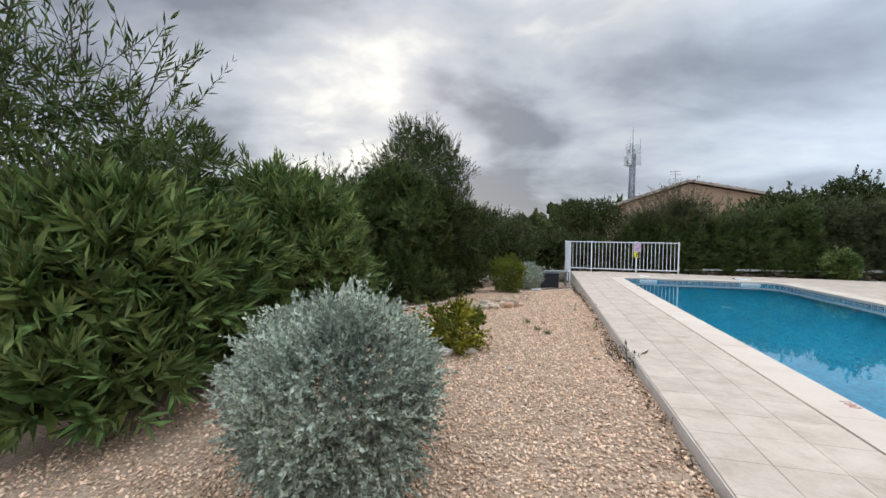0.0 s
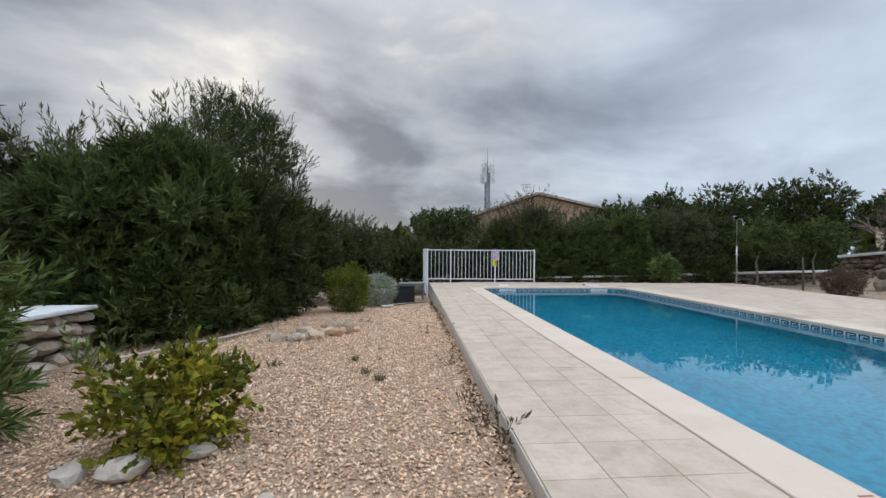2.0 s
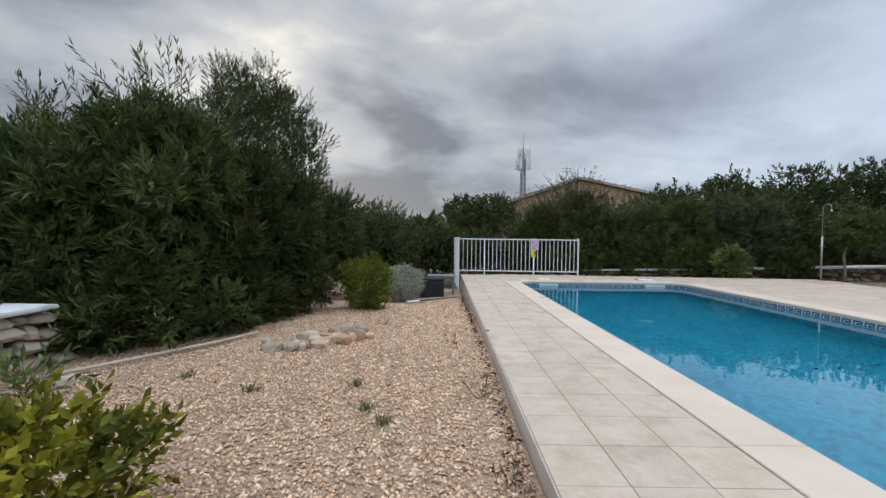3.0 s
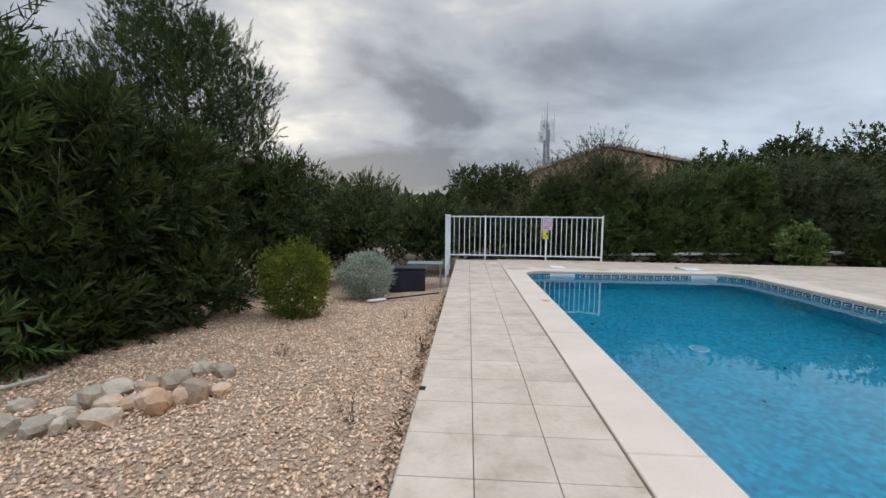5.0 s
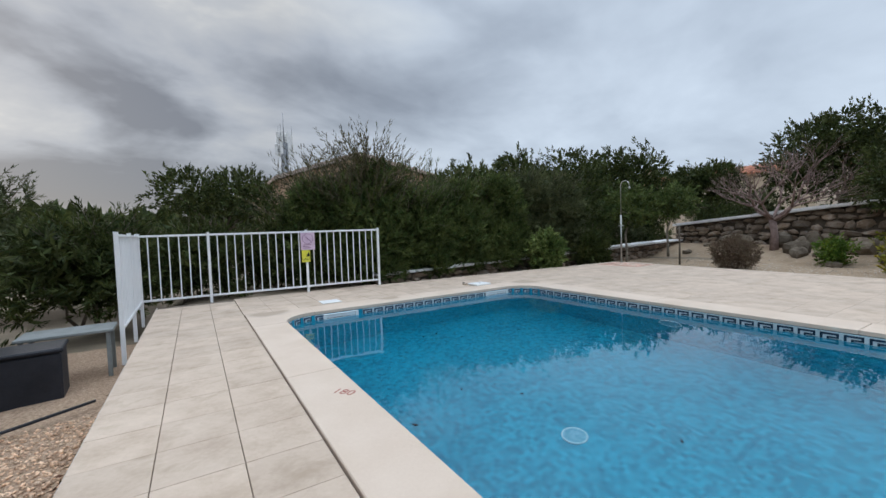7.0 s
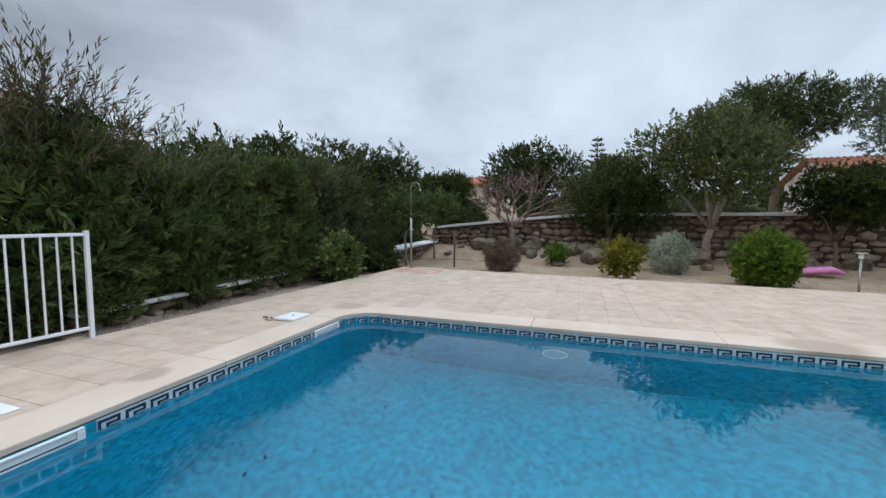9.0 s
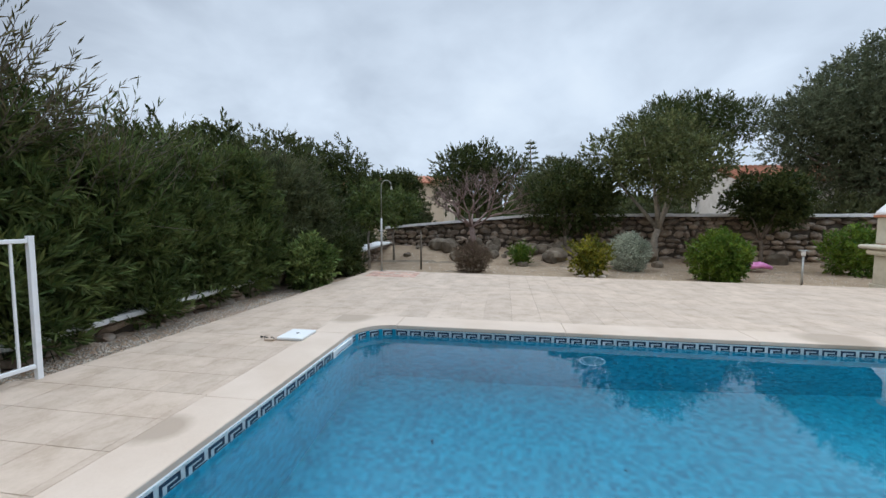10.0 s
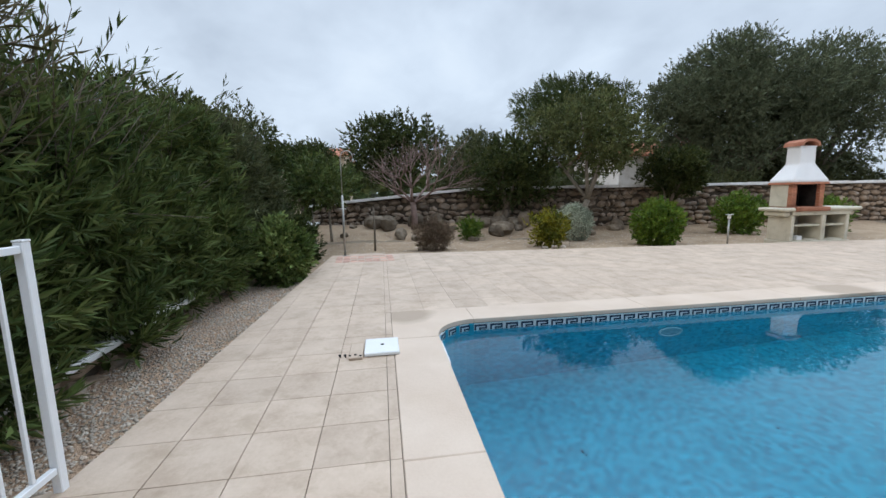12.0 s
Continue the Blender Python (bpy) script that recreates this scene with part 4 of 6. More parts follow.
def rubble_wall(name, label, a, b, z0, tops, thick, seed, size=(0.34, 0.24), cap=0.07, rocks=ROCKS, capw=0.06, face=True):
    """A rubble wall from a to b with a white rendered top; tops: (share of the length, height)."""
    w = thing(name, (0, 0, 0), label, "wall", kind="structure")
    rnd = random.Random(seed)
    a, b = Vector((*a, 0)), Vector((*b, 0))
    run = (b - a)
    ln = run.length
    run.normalize()
    nor = Vector((run.y, -run.x, 0))       # towards the viewer's side

    def top(s):
        for (s0, h0), (s1, h1) in zip(tops, tops[1:]):
            if s <= s1:
                return h0 + (h1 - h0) * (s - s0) / (s1 - s0)
        return tops[-1][1]

    n = max(2, int(ln / 1.0))
    core, caps = bmesh.new(), []
    for i in range(n):
        s0, s1 = i / n, (i + 1) / n
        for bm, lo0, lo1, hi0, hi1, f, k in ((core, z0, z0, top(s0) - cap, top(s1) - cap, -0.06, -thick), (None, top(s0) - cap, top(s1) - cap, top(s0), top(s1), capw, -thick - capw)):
            g = bm if bm is not None else bmesh.new()
            p0, p1 = a + run * (ln * s0), a + run * (ln * s1 - (0.004 if bm is None else 0))
            jog = 0.0 if bm is not None else rnd.uniform(-0.012, 0.012)
            vs = [g.verts.new((p + nor * o) + Vector((0, 0, z))) for p, lo, hi in ((p0, lo0, hi0), (p1, lo1, hi1)) for o in (f, k) for z in (lo, hi + jog)]
            for q in ((0, 1, 5, 4), (2, 6, 7, 3), (1, 3, 7, 5), (0, 4, 6, 2), (0, 2, 3, 1), (4, 5, 7, 6)):
                g.faces.new([vs[j] for j in q])
            bmesh.ops.recalc_face_normals(g, faces=g.faces)
            if bm is None:
                bmesh.ops.bevel(g, geom=list(g.edges), offset=0.015, segments=2, affect="EDGES")
                part("wall_cap", g, M["white_wall"], w, "white rendered wall top")
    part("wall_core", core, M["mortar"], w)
    z = z0
    turn = math.atan2(run.y, run.x)
    spots = []
    while z < max(h for _, h in tops):
        s = -rnd.uniform(0, size[0])
        rowh = size[1] * rnd.uniform(0.75, 1.25)
        while s < ln:
            wd = size[0] * rnd.uniform(0.45, 1.5)
            zz = z + rnd.uniform(-0.05, 0.05)
            hh = min(rowh * rnd.uniform(0.8, 1.35), top(max(0, min(1, s / ln))) - cap - zz)
            if hh > 0.06 and s > -0.1:
                p = a + run * (s + wd / 2) + nor * rnd.uniform(-0.07, 0.0)
                spots.append((s, rnd.choice(rocks), Matrix.LocRotScale((p.x, p.y, zz), Euler((0, rnd.uniform(-0.25, 0.25), turn + (math.pi if rnd.random() < 0.5 else 0))), (wd * 1.16, 0.3, hh * 1.3))))
            s += wd
        z += rowh
    spots.sort(key=lambda q: q[0])
    for _, me, m in spots[:300]:
        ob = new("stone", me)
        ob.parent = w
        ob.matrix_basis = m
    if len(spots) > 300:
        V, F, k = [], [], 0
        for _, me, m in spots[300:]:
            V += [m @ v.co for v in me.vertices]
            F += [[k + i for i in f.vertices] for f in me.polygons]
            k += len(me.vertices)
        rest = new("stones", raw_mesh("stones", np.array(V), np.array(F), "stone"))
        rest.parent = w
        tagged(rest, "", "", "", "stuff")
    return w


# the wall's viewer side lies to the right of the way from a to b
rubble_wall("wall_east", "dark rubble stone wall with a white rendered top behind the sandy bed", (far_wall(17.9), 17.9), (far_wall(-6), -6.0), 0.0, [(0, 1.1), (0.26, 1.64), (1, 1.62)], 0.35, 3, (0.36, 0.23), 0.11, capw=0.20)
rubble_wall("wall_north", "low rubble stone wall with a white rendered top under the hedge", (5.35, 17.75), (19.0, 17.75), -0.2, [(0, 0.16), (0.3, 0.24), (1, 0.45)], 0.4, 4, (0.30, 0.19), 0.07, capw=0.17)
rubble_wall("wall_west", "pale rubble stone wall with a white rendered top beside the gravel", (-3.72, 3.2), (-3.72, 7.6), -0.3, [(0, 0.42), (1, 0.42)], 0.9, 5, (0.27, 0.17), 0.04, PALE, capw=0.15)

rnd = random.Random(21)
for i in range(46):
    y = rnd.uniform(9.6, 17.0) if i < 32 else rnd.uniform(-1, 9.6)
    x = far_wall(y) - abs(rnd.gauss(0, 0.75)) - 0.35
    s = rnd.uniform(0.3, 0.85)
    ob = tagged(new("boulder", rnd.choice(BOULDER)), "rough brown boulder in front of the stone wall", "rock", "boulders along the stone wall")
    ob.matrix_basis = Matrix.LocRotScale((x, y, rise(x, y) - 0.10 * s - 0.02), Euler((0, 0, rnd.uniform(0, 6.28))), (s, s * rnd.uniform(0.6, 1.0), s * rnd.uniform(0.6, 1.15)))


# ---- barbecue ----
M["concrete"] = material("cast_concrete", two((0.50, 0.46, 0.36), (0.62, 0.58, 0.48)), 3, 8, 0.9, 0.3, 60, stain=((0.34, 0.31, 0.24), 0.4, 4.0))
M["hood_white"] = material("hood_white", two((0.72, 0.72, 0.72), (0.80, 0.80, 0.80)), 2, 6, 0.85, 0.2, 60)
M["brick"] = material("fire_brick", two((0.30, 0.12, 0.07), (0.46, 0.21, 0.13)), 6, 6, 0.9, 0.4, 60, spread=0.3)
M["soot"] = material("soot", two((0.010, 0.009, 0.009), (0.035, 0.03, 0.028)), 5, 6, 0.95, 0.2, 40)
M["terracotta"] = material("terracotta", two((0.34, 0.13, 0.075), (0.48, 0.22, 0.14)), 3, 8, 0.85, 0.3, 40, spread=0.15)


def barbecue():
    t = thing("barbecue", (12.08, 2.68, -0.03), "cast concrete barbecue with a white chimney hood on the terrace edge", "barbecue")

    def b(name, mat, *dims, bev=0.012, parent=t, label=""):
        bm = bmesh.new()
        box(bm, *dims, bev)
        return part(name, bm, M[mat], parent, label)

    t.scale = (1.08, 1.2, 1.08)
    d = 0.62
    for y0, y1 in ((0.0, 0.09), (0.62, 0.74), (1.44, 1.53)):
        b("support", "concrete", 0, d, y0, y1, 0, 0.74)
    for y0, y1 in ((0.092, 0.618), (0.742, 1.438)):
        b("shelf", "concrete", 0.03, d - 0.02, y0, y1, 0.36, 0.41)
        b("back_panel", "concrete", d - 0.06, d - 0.012, y0, y1, 0.0, 0.738, bev=0.004)
        b("back_panel", "concrete", 0.04, d - 0.065, y0, y1, 0.0, 0.03, bev=0.004)
    b("plinth", "concrete", -0.03, d + 0.03, -0.03, 1.56, -0.22, -0.001)
    b("apron", "concrete", -0.03, 0.05, 0.0, 1.53, 0.64, 0.741, bev=0.01)
    b("worktop", "concrete", -0.08, d + 0.04, -0.24, 0.66, 0.742, 0.83, bev=0.03)
    b("worktop", "concrete", -0.08, d + 0.04, 1.502, 1.80, 0.742, 0.83, bev=0.03)
    b("corbel", "concrete", 0.02, d - 0.05, -0.15, -0.002, 0.62, 0.738, bev=0.03)
    b("corbel", "concrete", 0.02, d - 0.05, 1.532, 1.72, 0.62, 0.738, bev=0.03)
    b("hearth", "brick", -0.12, d + 0.04, 0.662, 1.50, 0.742, 0.845, bev=0.02, label="red-brown hearth slab")
    # firebox
    for y0, y1 in ((0.66, 0.78), (1.38, 1.50)):
        for i in range(8):
            z = 0.848 + i * 0.068
            b("brick", "brick", 0.08, 0.19, y0, y1, z, z + 0.064, bev=0.004)
        b("cheek", "concrete", 0.192, d + 0.03, y0, y1, 0.848, 1.392, bev=0.006)
    b("fire_back", "soot", d - 0.07, d + 0.02, 0.782, 1.378, 0.848, 1.392, bev=0.004, label="soot-blackened fire back")
    for y0, y1 in ((0.782, 0.796), (1.364, 1.378)):
        b("fire_side", "soot", 0.16, d - 0.075, y0, y1, 0.848, 1.392, bev=0.002)
    b("lintel", "brick", 0.02, d + 0.05, 0.60, 1.56, 1.395, 1.445, bev=0.008, label="red-brown lintel")
    # hood: a tapered shell that runs into a square shaft
    bm = bmesh.new()
    rings = []
    for z, hx, hy in ((1.448, 0.31, 0.46), (1.50, 0.31, 0.46), (1.88, 0.19, 0.215), (1.93, 0.18, 0.205), (2.30, 0.175, 0.20)):
        rings.append([bm.verts.new((0.35 + sx * hx, 1.08 + sy * hy, z)) for sx, sy in ((-1, -1), (1, -1), (1, 1), (-1, 1))])
    for p, q in zip(rings, rings[1:]):
        for i in range(4):
            bm.faces.new((p[i], p[(i + 1) % 4], q[(i + 1) % 4], q[i]))
    bm.faces.new(rings[0][::-1])
    bm.faces.new(rings[-1])
    bmesh.ops.bevel(bm, geom=[e for e in bm.edges], offset=0.012, segments=2, affect="EDGES")
    part("hood", bm, M["hood_white"], t, "white plastered chimney hood")
    # ridge-shaped clay cap with an open end
    cap = bmesh.new()
    prof = [(-0.25, 2.33), (-0.22, 2.42), (-0.10, 2.49), (0.10, 2.49), (0.22, 2.42), (0.25, 2.33), (0.19, 2.33), (0.17, 2.39), (0.08, 2.44), (-0.08, 2.44), (-0.17, 2.39), (-0.19, 2.33)]
    ends = [[cap.verts.new((x, 1.08 + u, z)) for u, z in prof] for x in (0.12, 0.58)]
    k = len(prof)
    for i in range(k):
        cap.faces.new((ends[0][i], ends[0][(i + 1) % k], ends[1][(i + 1) % k], ends[1][i]))
    for e in ends:
        for i in range(5):
            cap.faces.new((e[i], e[i + 1], e[k - 2 - i], e[k - 1 - i]))
    bmesh.ops.recalc_face_normals(cap, faces=cap.faces)
    part("chimney_cap", cap, M["terracotta"], t, "red clay chimney cap")
    b("cap_plate", "hood_white", 0.17, 0.53, 0.87, 1.29, 2.302, 2.33, bev=0.004)
    blk = thing("concrete_block", (12.15, 4.05, -0.028), "small white block under the barbecue shelf", "block")
    bm = bmesh.new()
    box(bm, 0, 0.14, 0, 0.17, 0, 0.13, 0.01)
    part("block", bm, M["hood_white"], blk)


barbecue()


# ---- shower, mat, lid, lamps ----
M["steel"] = material("brushed_steel", two((0.34, 0.33, 0.30), (0.46, 0.45, 0.42)), 5, 5, 0.45, 0.05, 90, metal=1.0)
M["clay_tile"] = material("clay_tile", two((0.48, 0.27, 0.20), (0.60, 0.40, 0.32)), 8, 8, 0.8, 0.3, 60, spread=0.2)
M["plastic_white"] = material("white_plastic", two((0.70, 0.70, 0.68), (0.78, 0.78, 0.76)), 4, 5, 0.45, 0.05, 60)
M["dark_plastic"] = material("black_plastic", two((0.012, 0.013, 0.017), (0.026, 0.027, 0.034)), 4, 5, 0.55, 0.1, 60)
# near-black: paints the shade inside holes, also black print and dark leaves
M["hole"] = material("black_and_hole_shade", two((0.008, 0.008, 0.008), (0.02, 0.02, 0.02)), 9, 4, 0.95)


def shower():
    t = thing("garden_shower", (12.62, 16.12, 0), "slim steel garden shower post with a curved head", "shower")
    bm = bmesh.new()
    tube(bm, [(0, 0, 0.0), (0, 0, 1.42)], 0.026, 12)
    part("post", bm, M["steel"], t)
    bm = bmesh.new()
    arc = [(0, 0, 1.42), (0, 0, 2.15)] + [(0.0 - 0.0 * a, -0.14 + 0.14 * math.cos(a), 2.28 + 0.15 * math.sin(a)) for a in (0.2, 0.7, 1.2, 1.7, 2.2, 2.7)] + [(0, -0.28, 2.24)]
    tube(bm, arc, 0.011, 8)
    part("riser", bm, M["steel"], t)
    bm = bmesh.new()
    tube(bm, [(0, -0.28, 2.25), (0, -0.285, 2.21), (0, -0.29, 2.18)], [0.014, 0.03, 0.034], 10)
    part("shower_head", bm, M["steel"], t)
    bm = bmesh.new()
    tube(bm, [(0, 0, 0.0), (0, 0, 0.012)], 0.055, 14)
    part("base_plate", bm, M["steel"], t)
    for s in (-1, 1):
        bm = bmesh.new()
        tube(bm, [(0, s * 0.02, 1.10), (0, s * 0.075, 1.10)], 0.016, 8)
        tube(bm, [(-0.03, s * 0.075, 1.10), (0.03, s * 0.075, 1.10)], 0.009, 6)
        part("tap", bm, M["steel"], t)


shower()


def clay_mat():
    """The square of small red clay pieces under the shower."""
    t = thing("clay_paving", (11.62, 14.98, 0.0), "square of small worn red clay tiles under the shower", "paving", rz=0)
    rnd = random.Random(8)
    for i in range(6):
        for j in range(8):
            bm = bmesh.new()
            x, y = i * 0.145, j * 0.16 + i * 0.008
            rim = i in (0, 5) or j in (0, 7)
            box(bm, x + 0.008, x + 0.138, y + 0.008, y + 0.152, -0.010, 0.004 + rnd.uniform(0, 0.003), 0.004)
            part("clay_piece", bm, M["clay_tile"] if rim or rnd.random() < 0.45 else M["tile"], t)


clay_mat()


def skimmer_lid():
    t = thing("skimmer_lid", (6.44, 15.12, 0.004), "square white plastic skimmer lid lying on the terrace", "lid")
    bm = bmesh.new()
    box(bm, 0, 0.36, 0, 0.31, 0.0, 0.035, 0.008)
    part("plate", bm, M["plastic_white"], t)
    # no real opening: a black disc paints the finger hole's shade
    bm = bmesh.new()
    tube(bm, [(0.19, 0.15, 0.035), (0.19, 0.15, 0.037)], 0.018, 10)
    part("finger_hole", bm, M["hole"], t, "black disc for the shade in the finger hole")
    u = thing("paving_slab", (6.40, 15.28, 0.001), "thin pale slab leaning out beside the skimmer lid", "slab")
    bm = bmesh.new()
    box(bm, 0.0, 0.35, 0.16, 0.28, 0.0, 0.022, 0.004)
    part("slab", bm, M["tile"], u)
    rnd = random.Random(3)
    for i in range(5):
        g = thing("dry_leaf", (6.44 + rnd.uniform(-0.05, 0.05), 15.45 + i * 0.045, 0.012), "curled dark dry leaf on the terrace", "leaf", "dry leaves by the skimmer lid")
        bm = bmesh.new()
        tube(bm, [(0, 0, 0), (0.02, 0.012, 0.012), (0.045, 0.0, 0.004)], [0.003, 0.012, 0.003], 5)
        part("blade", bm, M["hole"], g)
    for x, y in ((3.45, 15.28),):
        v = thing("skimmer_lid", (x, y, 0.001), "square pale skimmer lid set in the terrace", "lid")
        bm = bmesh.new()
        box(bm, 0, 0.32, 0, 0.30, 0.0, 0.010, 0.003)
        part("plate", bm, M["plastic_white"], v)


skimmer_lid()


def path_lamp(at, h=0.8):
    t = thing("path_lamp", at, "small steel garden lamp on a slim post", "lamp")
    bm = bmesh.new()
    tube(bm, [(0, 0, -0.03), (0, 0, h - 0.12)], 0.022, 8)
    part("post", bm, M["steel"], t)
    bm = bmesh.new()
    tube(bm, [(0, 0, h - 0.12), (0, 0, h - 0.02)], 0.04, 10)
    part("glass", bm, M["plastic_white"], t)
    bm = bmesh.new()
    tube(bm, [(0, 0, h - 0.02), (0, 0, h)], [0.10, 0.09], 14)
    part("shade", bm, M["steel"], t)


path_lamp((12.12, 6.36, -0.2), 0.95)
path_lamp((15.6, 2.2, -0.2), 0.85)


def wooden_post(at, h):
    t = thing("garden_stake", at, "short grey wooden stake in the sandy bed", "stake")
    bm = bmesh.new()
    tube(bm, [(0, 0, -0.05), (0.01, 0, h * 0.5), (0.0, 0.01, h)], [0.03, 0.027, 0.022], 7)
    part("stake", bm, M["bark"], t)


wooden_post((14.6, 15.45, -0.2), 1.25)


def pool_float():
    M["pink"] = material("pink_vinyl", two((0.62, 0.16, 0.42), (0.78, 0.34, 0.58)), 6, 5, 0.35, 0.1, 30)
    t = thing("inflatable_float", (15.7, 5.35, -0.12), "deflated pink inflatable pool float on the sand", "float", rz=78)
    for k in range(4):
        bm = bmesh.new()
        tube(bm, [(-0.42, 0.13 * k - 0.2, 0.10), (-0.2, 0.13 * k - 0.19, 0.16 + 0.03 * (k % 2)), (0.15, 0.13 * k - 0.21, 0.13), (0.43, 0.13 * k - 0.2, 0.09)], [0.05, 0.085, 0.08, 0.045], 8)
        part("air_chamber", bm, M["pink"], t)


pool_float()


# ---- gravel garden things ----
def rocks_group(name, label, group, spots, meshes, seed):
    rnd = random.Random(seed)
    for x, y, s in spots:
        ob = tagged(new(name, rnd.choice(meshes)), label, "rock", group)
        ob.matrix_basis = Matrix.LocRotScale((x, y, rise(x, y) - 0.05 * s), Euler((0, 0, rnd.uniform(0, 6.28))), (s, s * rnd.uniform(0.6, 0.95), s * rnd.uniform(0.55, 0.85)))


M["garden_rock"] = material("garden_rock", [(0.3, (0.33, 0.25, 0.17)), (0.7, (0.54, 0.45, 0.35))], 5.0, 9, 0.9, 0.7, 30, spread=0.3, stain=((0.55, 0.24, 0.10), 0.75, 1.6))
WARM = [rock_mesh(f"warm_stone_{c}", "garden_rock", 60 + i, 1.0, 2) for i, c in enumerate("abcde")]
rnd = random.Random(31)
ring = []
for i in range(27):
    u = rnd.uniform(0, 1)
    ring.append((-1.5 + u * 1.0 + rnd.uniform(-0.15, 0.15), 7.88 + u * 0.72 + rnd.choice((-0.05, 0.38)) + rnd.uniform(-0.08, 0.08), rnd.uniform(0.14, 0.27)))
rocks_group("garden_stone", "pale weathered stone piled on the gravel", "stones piled on the gravel", ring, WARM, 5)
rocks_group("garden_stone", "pale weathered stone at the foot of the yellow-green shrub", "stones round the shrub", [(-0.80, 4.62, 0.22), (-1.10, 4.42, 0.26), (-1.38, 4.40, 0.20), (-0.25, 4.15, 0.09)], PALE, 6)
rocks_group("garden_stone", "pale rough stone at the edge of the gravel bed", "stones along the west wall", [(-3.1, 5.7, 0.35), (-3.2, 6.3, 0.28), (-2.9, 6.9, 0.25), (-3.3, 5.2, 0.3), (-2.6, 1.0, 0.28), (-2.2, 0.75, 0.22)], PALE, 7)
rocks_group("garden_stone", "small stone at the foot of the citrus shrub", "stones round the citrus shrub", [(13.55, 10.75, 0.24), (13.45, 10.5, 0.22), (13.55, 10.2, 0.2)], PALE, 8)


def plank():
    M["weathered"] = material("weathered_wood", two((0.48, 0.41, 0.32), (0.64, 0.57, 0.47)), 10, 6, 0.85, 0.4, 60)
    t = thing("wooden_pole", (-3.24, 7.0, 0), "long pale wooden pole lying on the gravel", "pole")
    bm = bmesh.new()
    at = [(-3.24 + 1.3 * u, 7.0 + 1.69 * u) for u in (0, 0.25, 0.5, 0.75, 1)]
    tube(bm, [(x + 3.24, y - 7.0, rise(x, y) + 0.05) for x, y in at], [0.019, 0.018, 0.018, 0.017, 0.016], 8)
    part("pole", bm, M["weathered"], t)


plank()


def pump_box():
    t = thing("equipment_box", (-0.2, 13.9, rise(0.2, 13.9) - 0.02), "black plastic pool equipment box on the gravel", "box", rz=6)
    bm = bmesh.new()
    box(bm, 0, 0.78, 0, 0.45, 0.0, 0.48, 0.02)
    part("body", bm, M["dark_plastic"], t)
    bm = bmesh.new()
    box(bm, -0.015, 0.795, -0.015, 0.465, 0.482, 0.525, 0.012)
    part("lid", bm, M["dark_plastic"], t)
    u = thing("garden_table", (0.1, 14.5, rise(0.4, 14.6) + 0.02), "low weathered table with a pale flat top", "table", rz=3)
    M["pale_board"] = material("pale_board", two((0.16, 0.17, 0.16), (0.25, 0.26, 0.25)), 4, 6, 0.8, 0.2, 50)
    bm = bmesh.new()
    box(bm, 0, 0.8, 0, 0.5, 0.50, 0.53, 0.005)
    part("tabletop", bm, M["pale_board"], u)
    for x, y in ((0.05, 0.05), (0.75, 0.05), (0.05, 0.45), (0.75, 0.45)):
        bm = bmesh.new()
        box(bm, x - 0.02, x + 0.02, y - 0.02, y + 0.02, -0.05, 0.498, 0.004)
        part("leg", bm, M["pale_board"], u)


pump_box()


def pool_brush():
    z = rise(0.3, 12.8) + 0.04
    t = thing("pool_brush", (-0.30, 12.6, z), "white pool brush on a long dark pole in the gravel", "brush", rz=33)
    bm = bmesh.new()
    box(bm, 0, 0.34, -0.05, 0.05, 0.0, 0.035, 0.012)
    part("brush_head", bm, M["plastic_white"], t, "white plastic head")
    bm = bmesh.new()
    tube(bm, [(0.34, 0, 0.02), (0.9, -0.01, 0.03), (1.45, 0.02, 0.03)], 0.014, 8)
    part("pole", bm, M["dark_plastic"], t, "dark pole")


pool_brush()


def weeds(at, seed, h, n, mat, label):
    t = thing("weed", at, label, "weed", "weeds in the gravel")
    rng = np.random.default_rng(seed)
    P = np.zeros((n, 3)) + rng.normal(size=(n, 3)) * [0.03, 0.03, 0]
    D = rng.normal(size=(n, 3)) * 0.5 + [0, 0, 1]
    D /= np.linalg.norm(D, axis=1, keepdims=True)
    p, d, L, W = dress(P, D, rng, h, 9, h * 0.22, h * 0.07, 0.9)
    leaf_mesh("foliage", p, d, L, W, mat, t, rng)
    bm = bmesh.new()
    for q, w in zip(P, D):
        tube(bm, [Vector(q) - Vector((0, 0, 0.02)), Vector(q + w * h)], [0.003, 0.002], 3)
    tagged(part("stalk_growth", bm, M["bark"], t), kind="stuff")


for i, (x, y, h, n) in enumerate([(1.08, 4.75, 0.28, 7), (0.98, 4.95, 0.20, 6), (1.05, 3.2, 0.08, 4), (0.95, 5.4, 0.18, 6), (0.9, 6.6, 0.16, 5), (0.7, 8.2, 0.14, 5), (1.0, 9.6, 0.15, 5), (0.6, 11.2, 0.12, 5), (0.95, 10.9, 0.16, 5), (-0.3, 9.4, 0.12, 4), (1.05, 2.6, 0.07, 4)]):
    weeds((x, y, rise(x, y)), 200 + i, h, n, "dry_leaf" if i % 2 else "hedge_brown", "small dry brownish weed by the deck edge")
for i, (x, y) in enumerate([(-1.04, 6.66), (-0.19, 6.8), (0.15, 6.1), (-1.8, 7.0), (0.0, 6.35)]):
    weeds((x, y, rise(x, y)), 230 + i, 0.07, 26, "lime_leaf", "low green weed tuft in the gravel")
weeds((-2.9, 6.6, rise(-2.9, 6.6)), 240, 0.5, 12, "oleander_light", "young green oleander seedling by the stone wall")


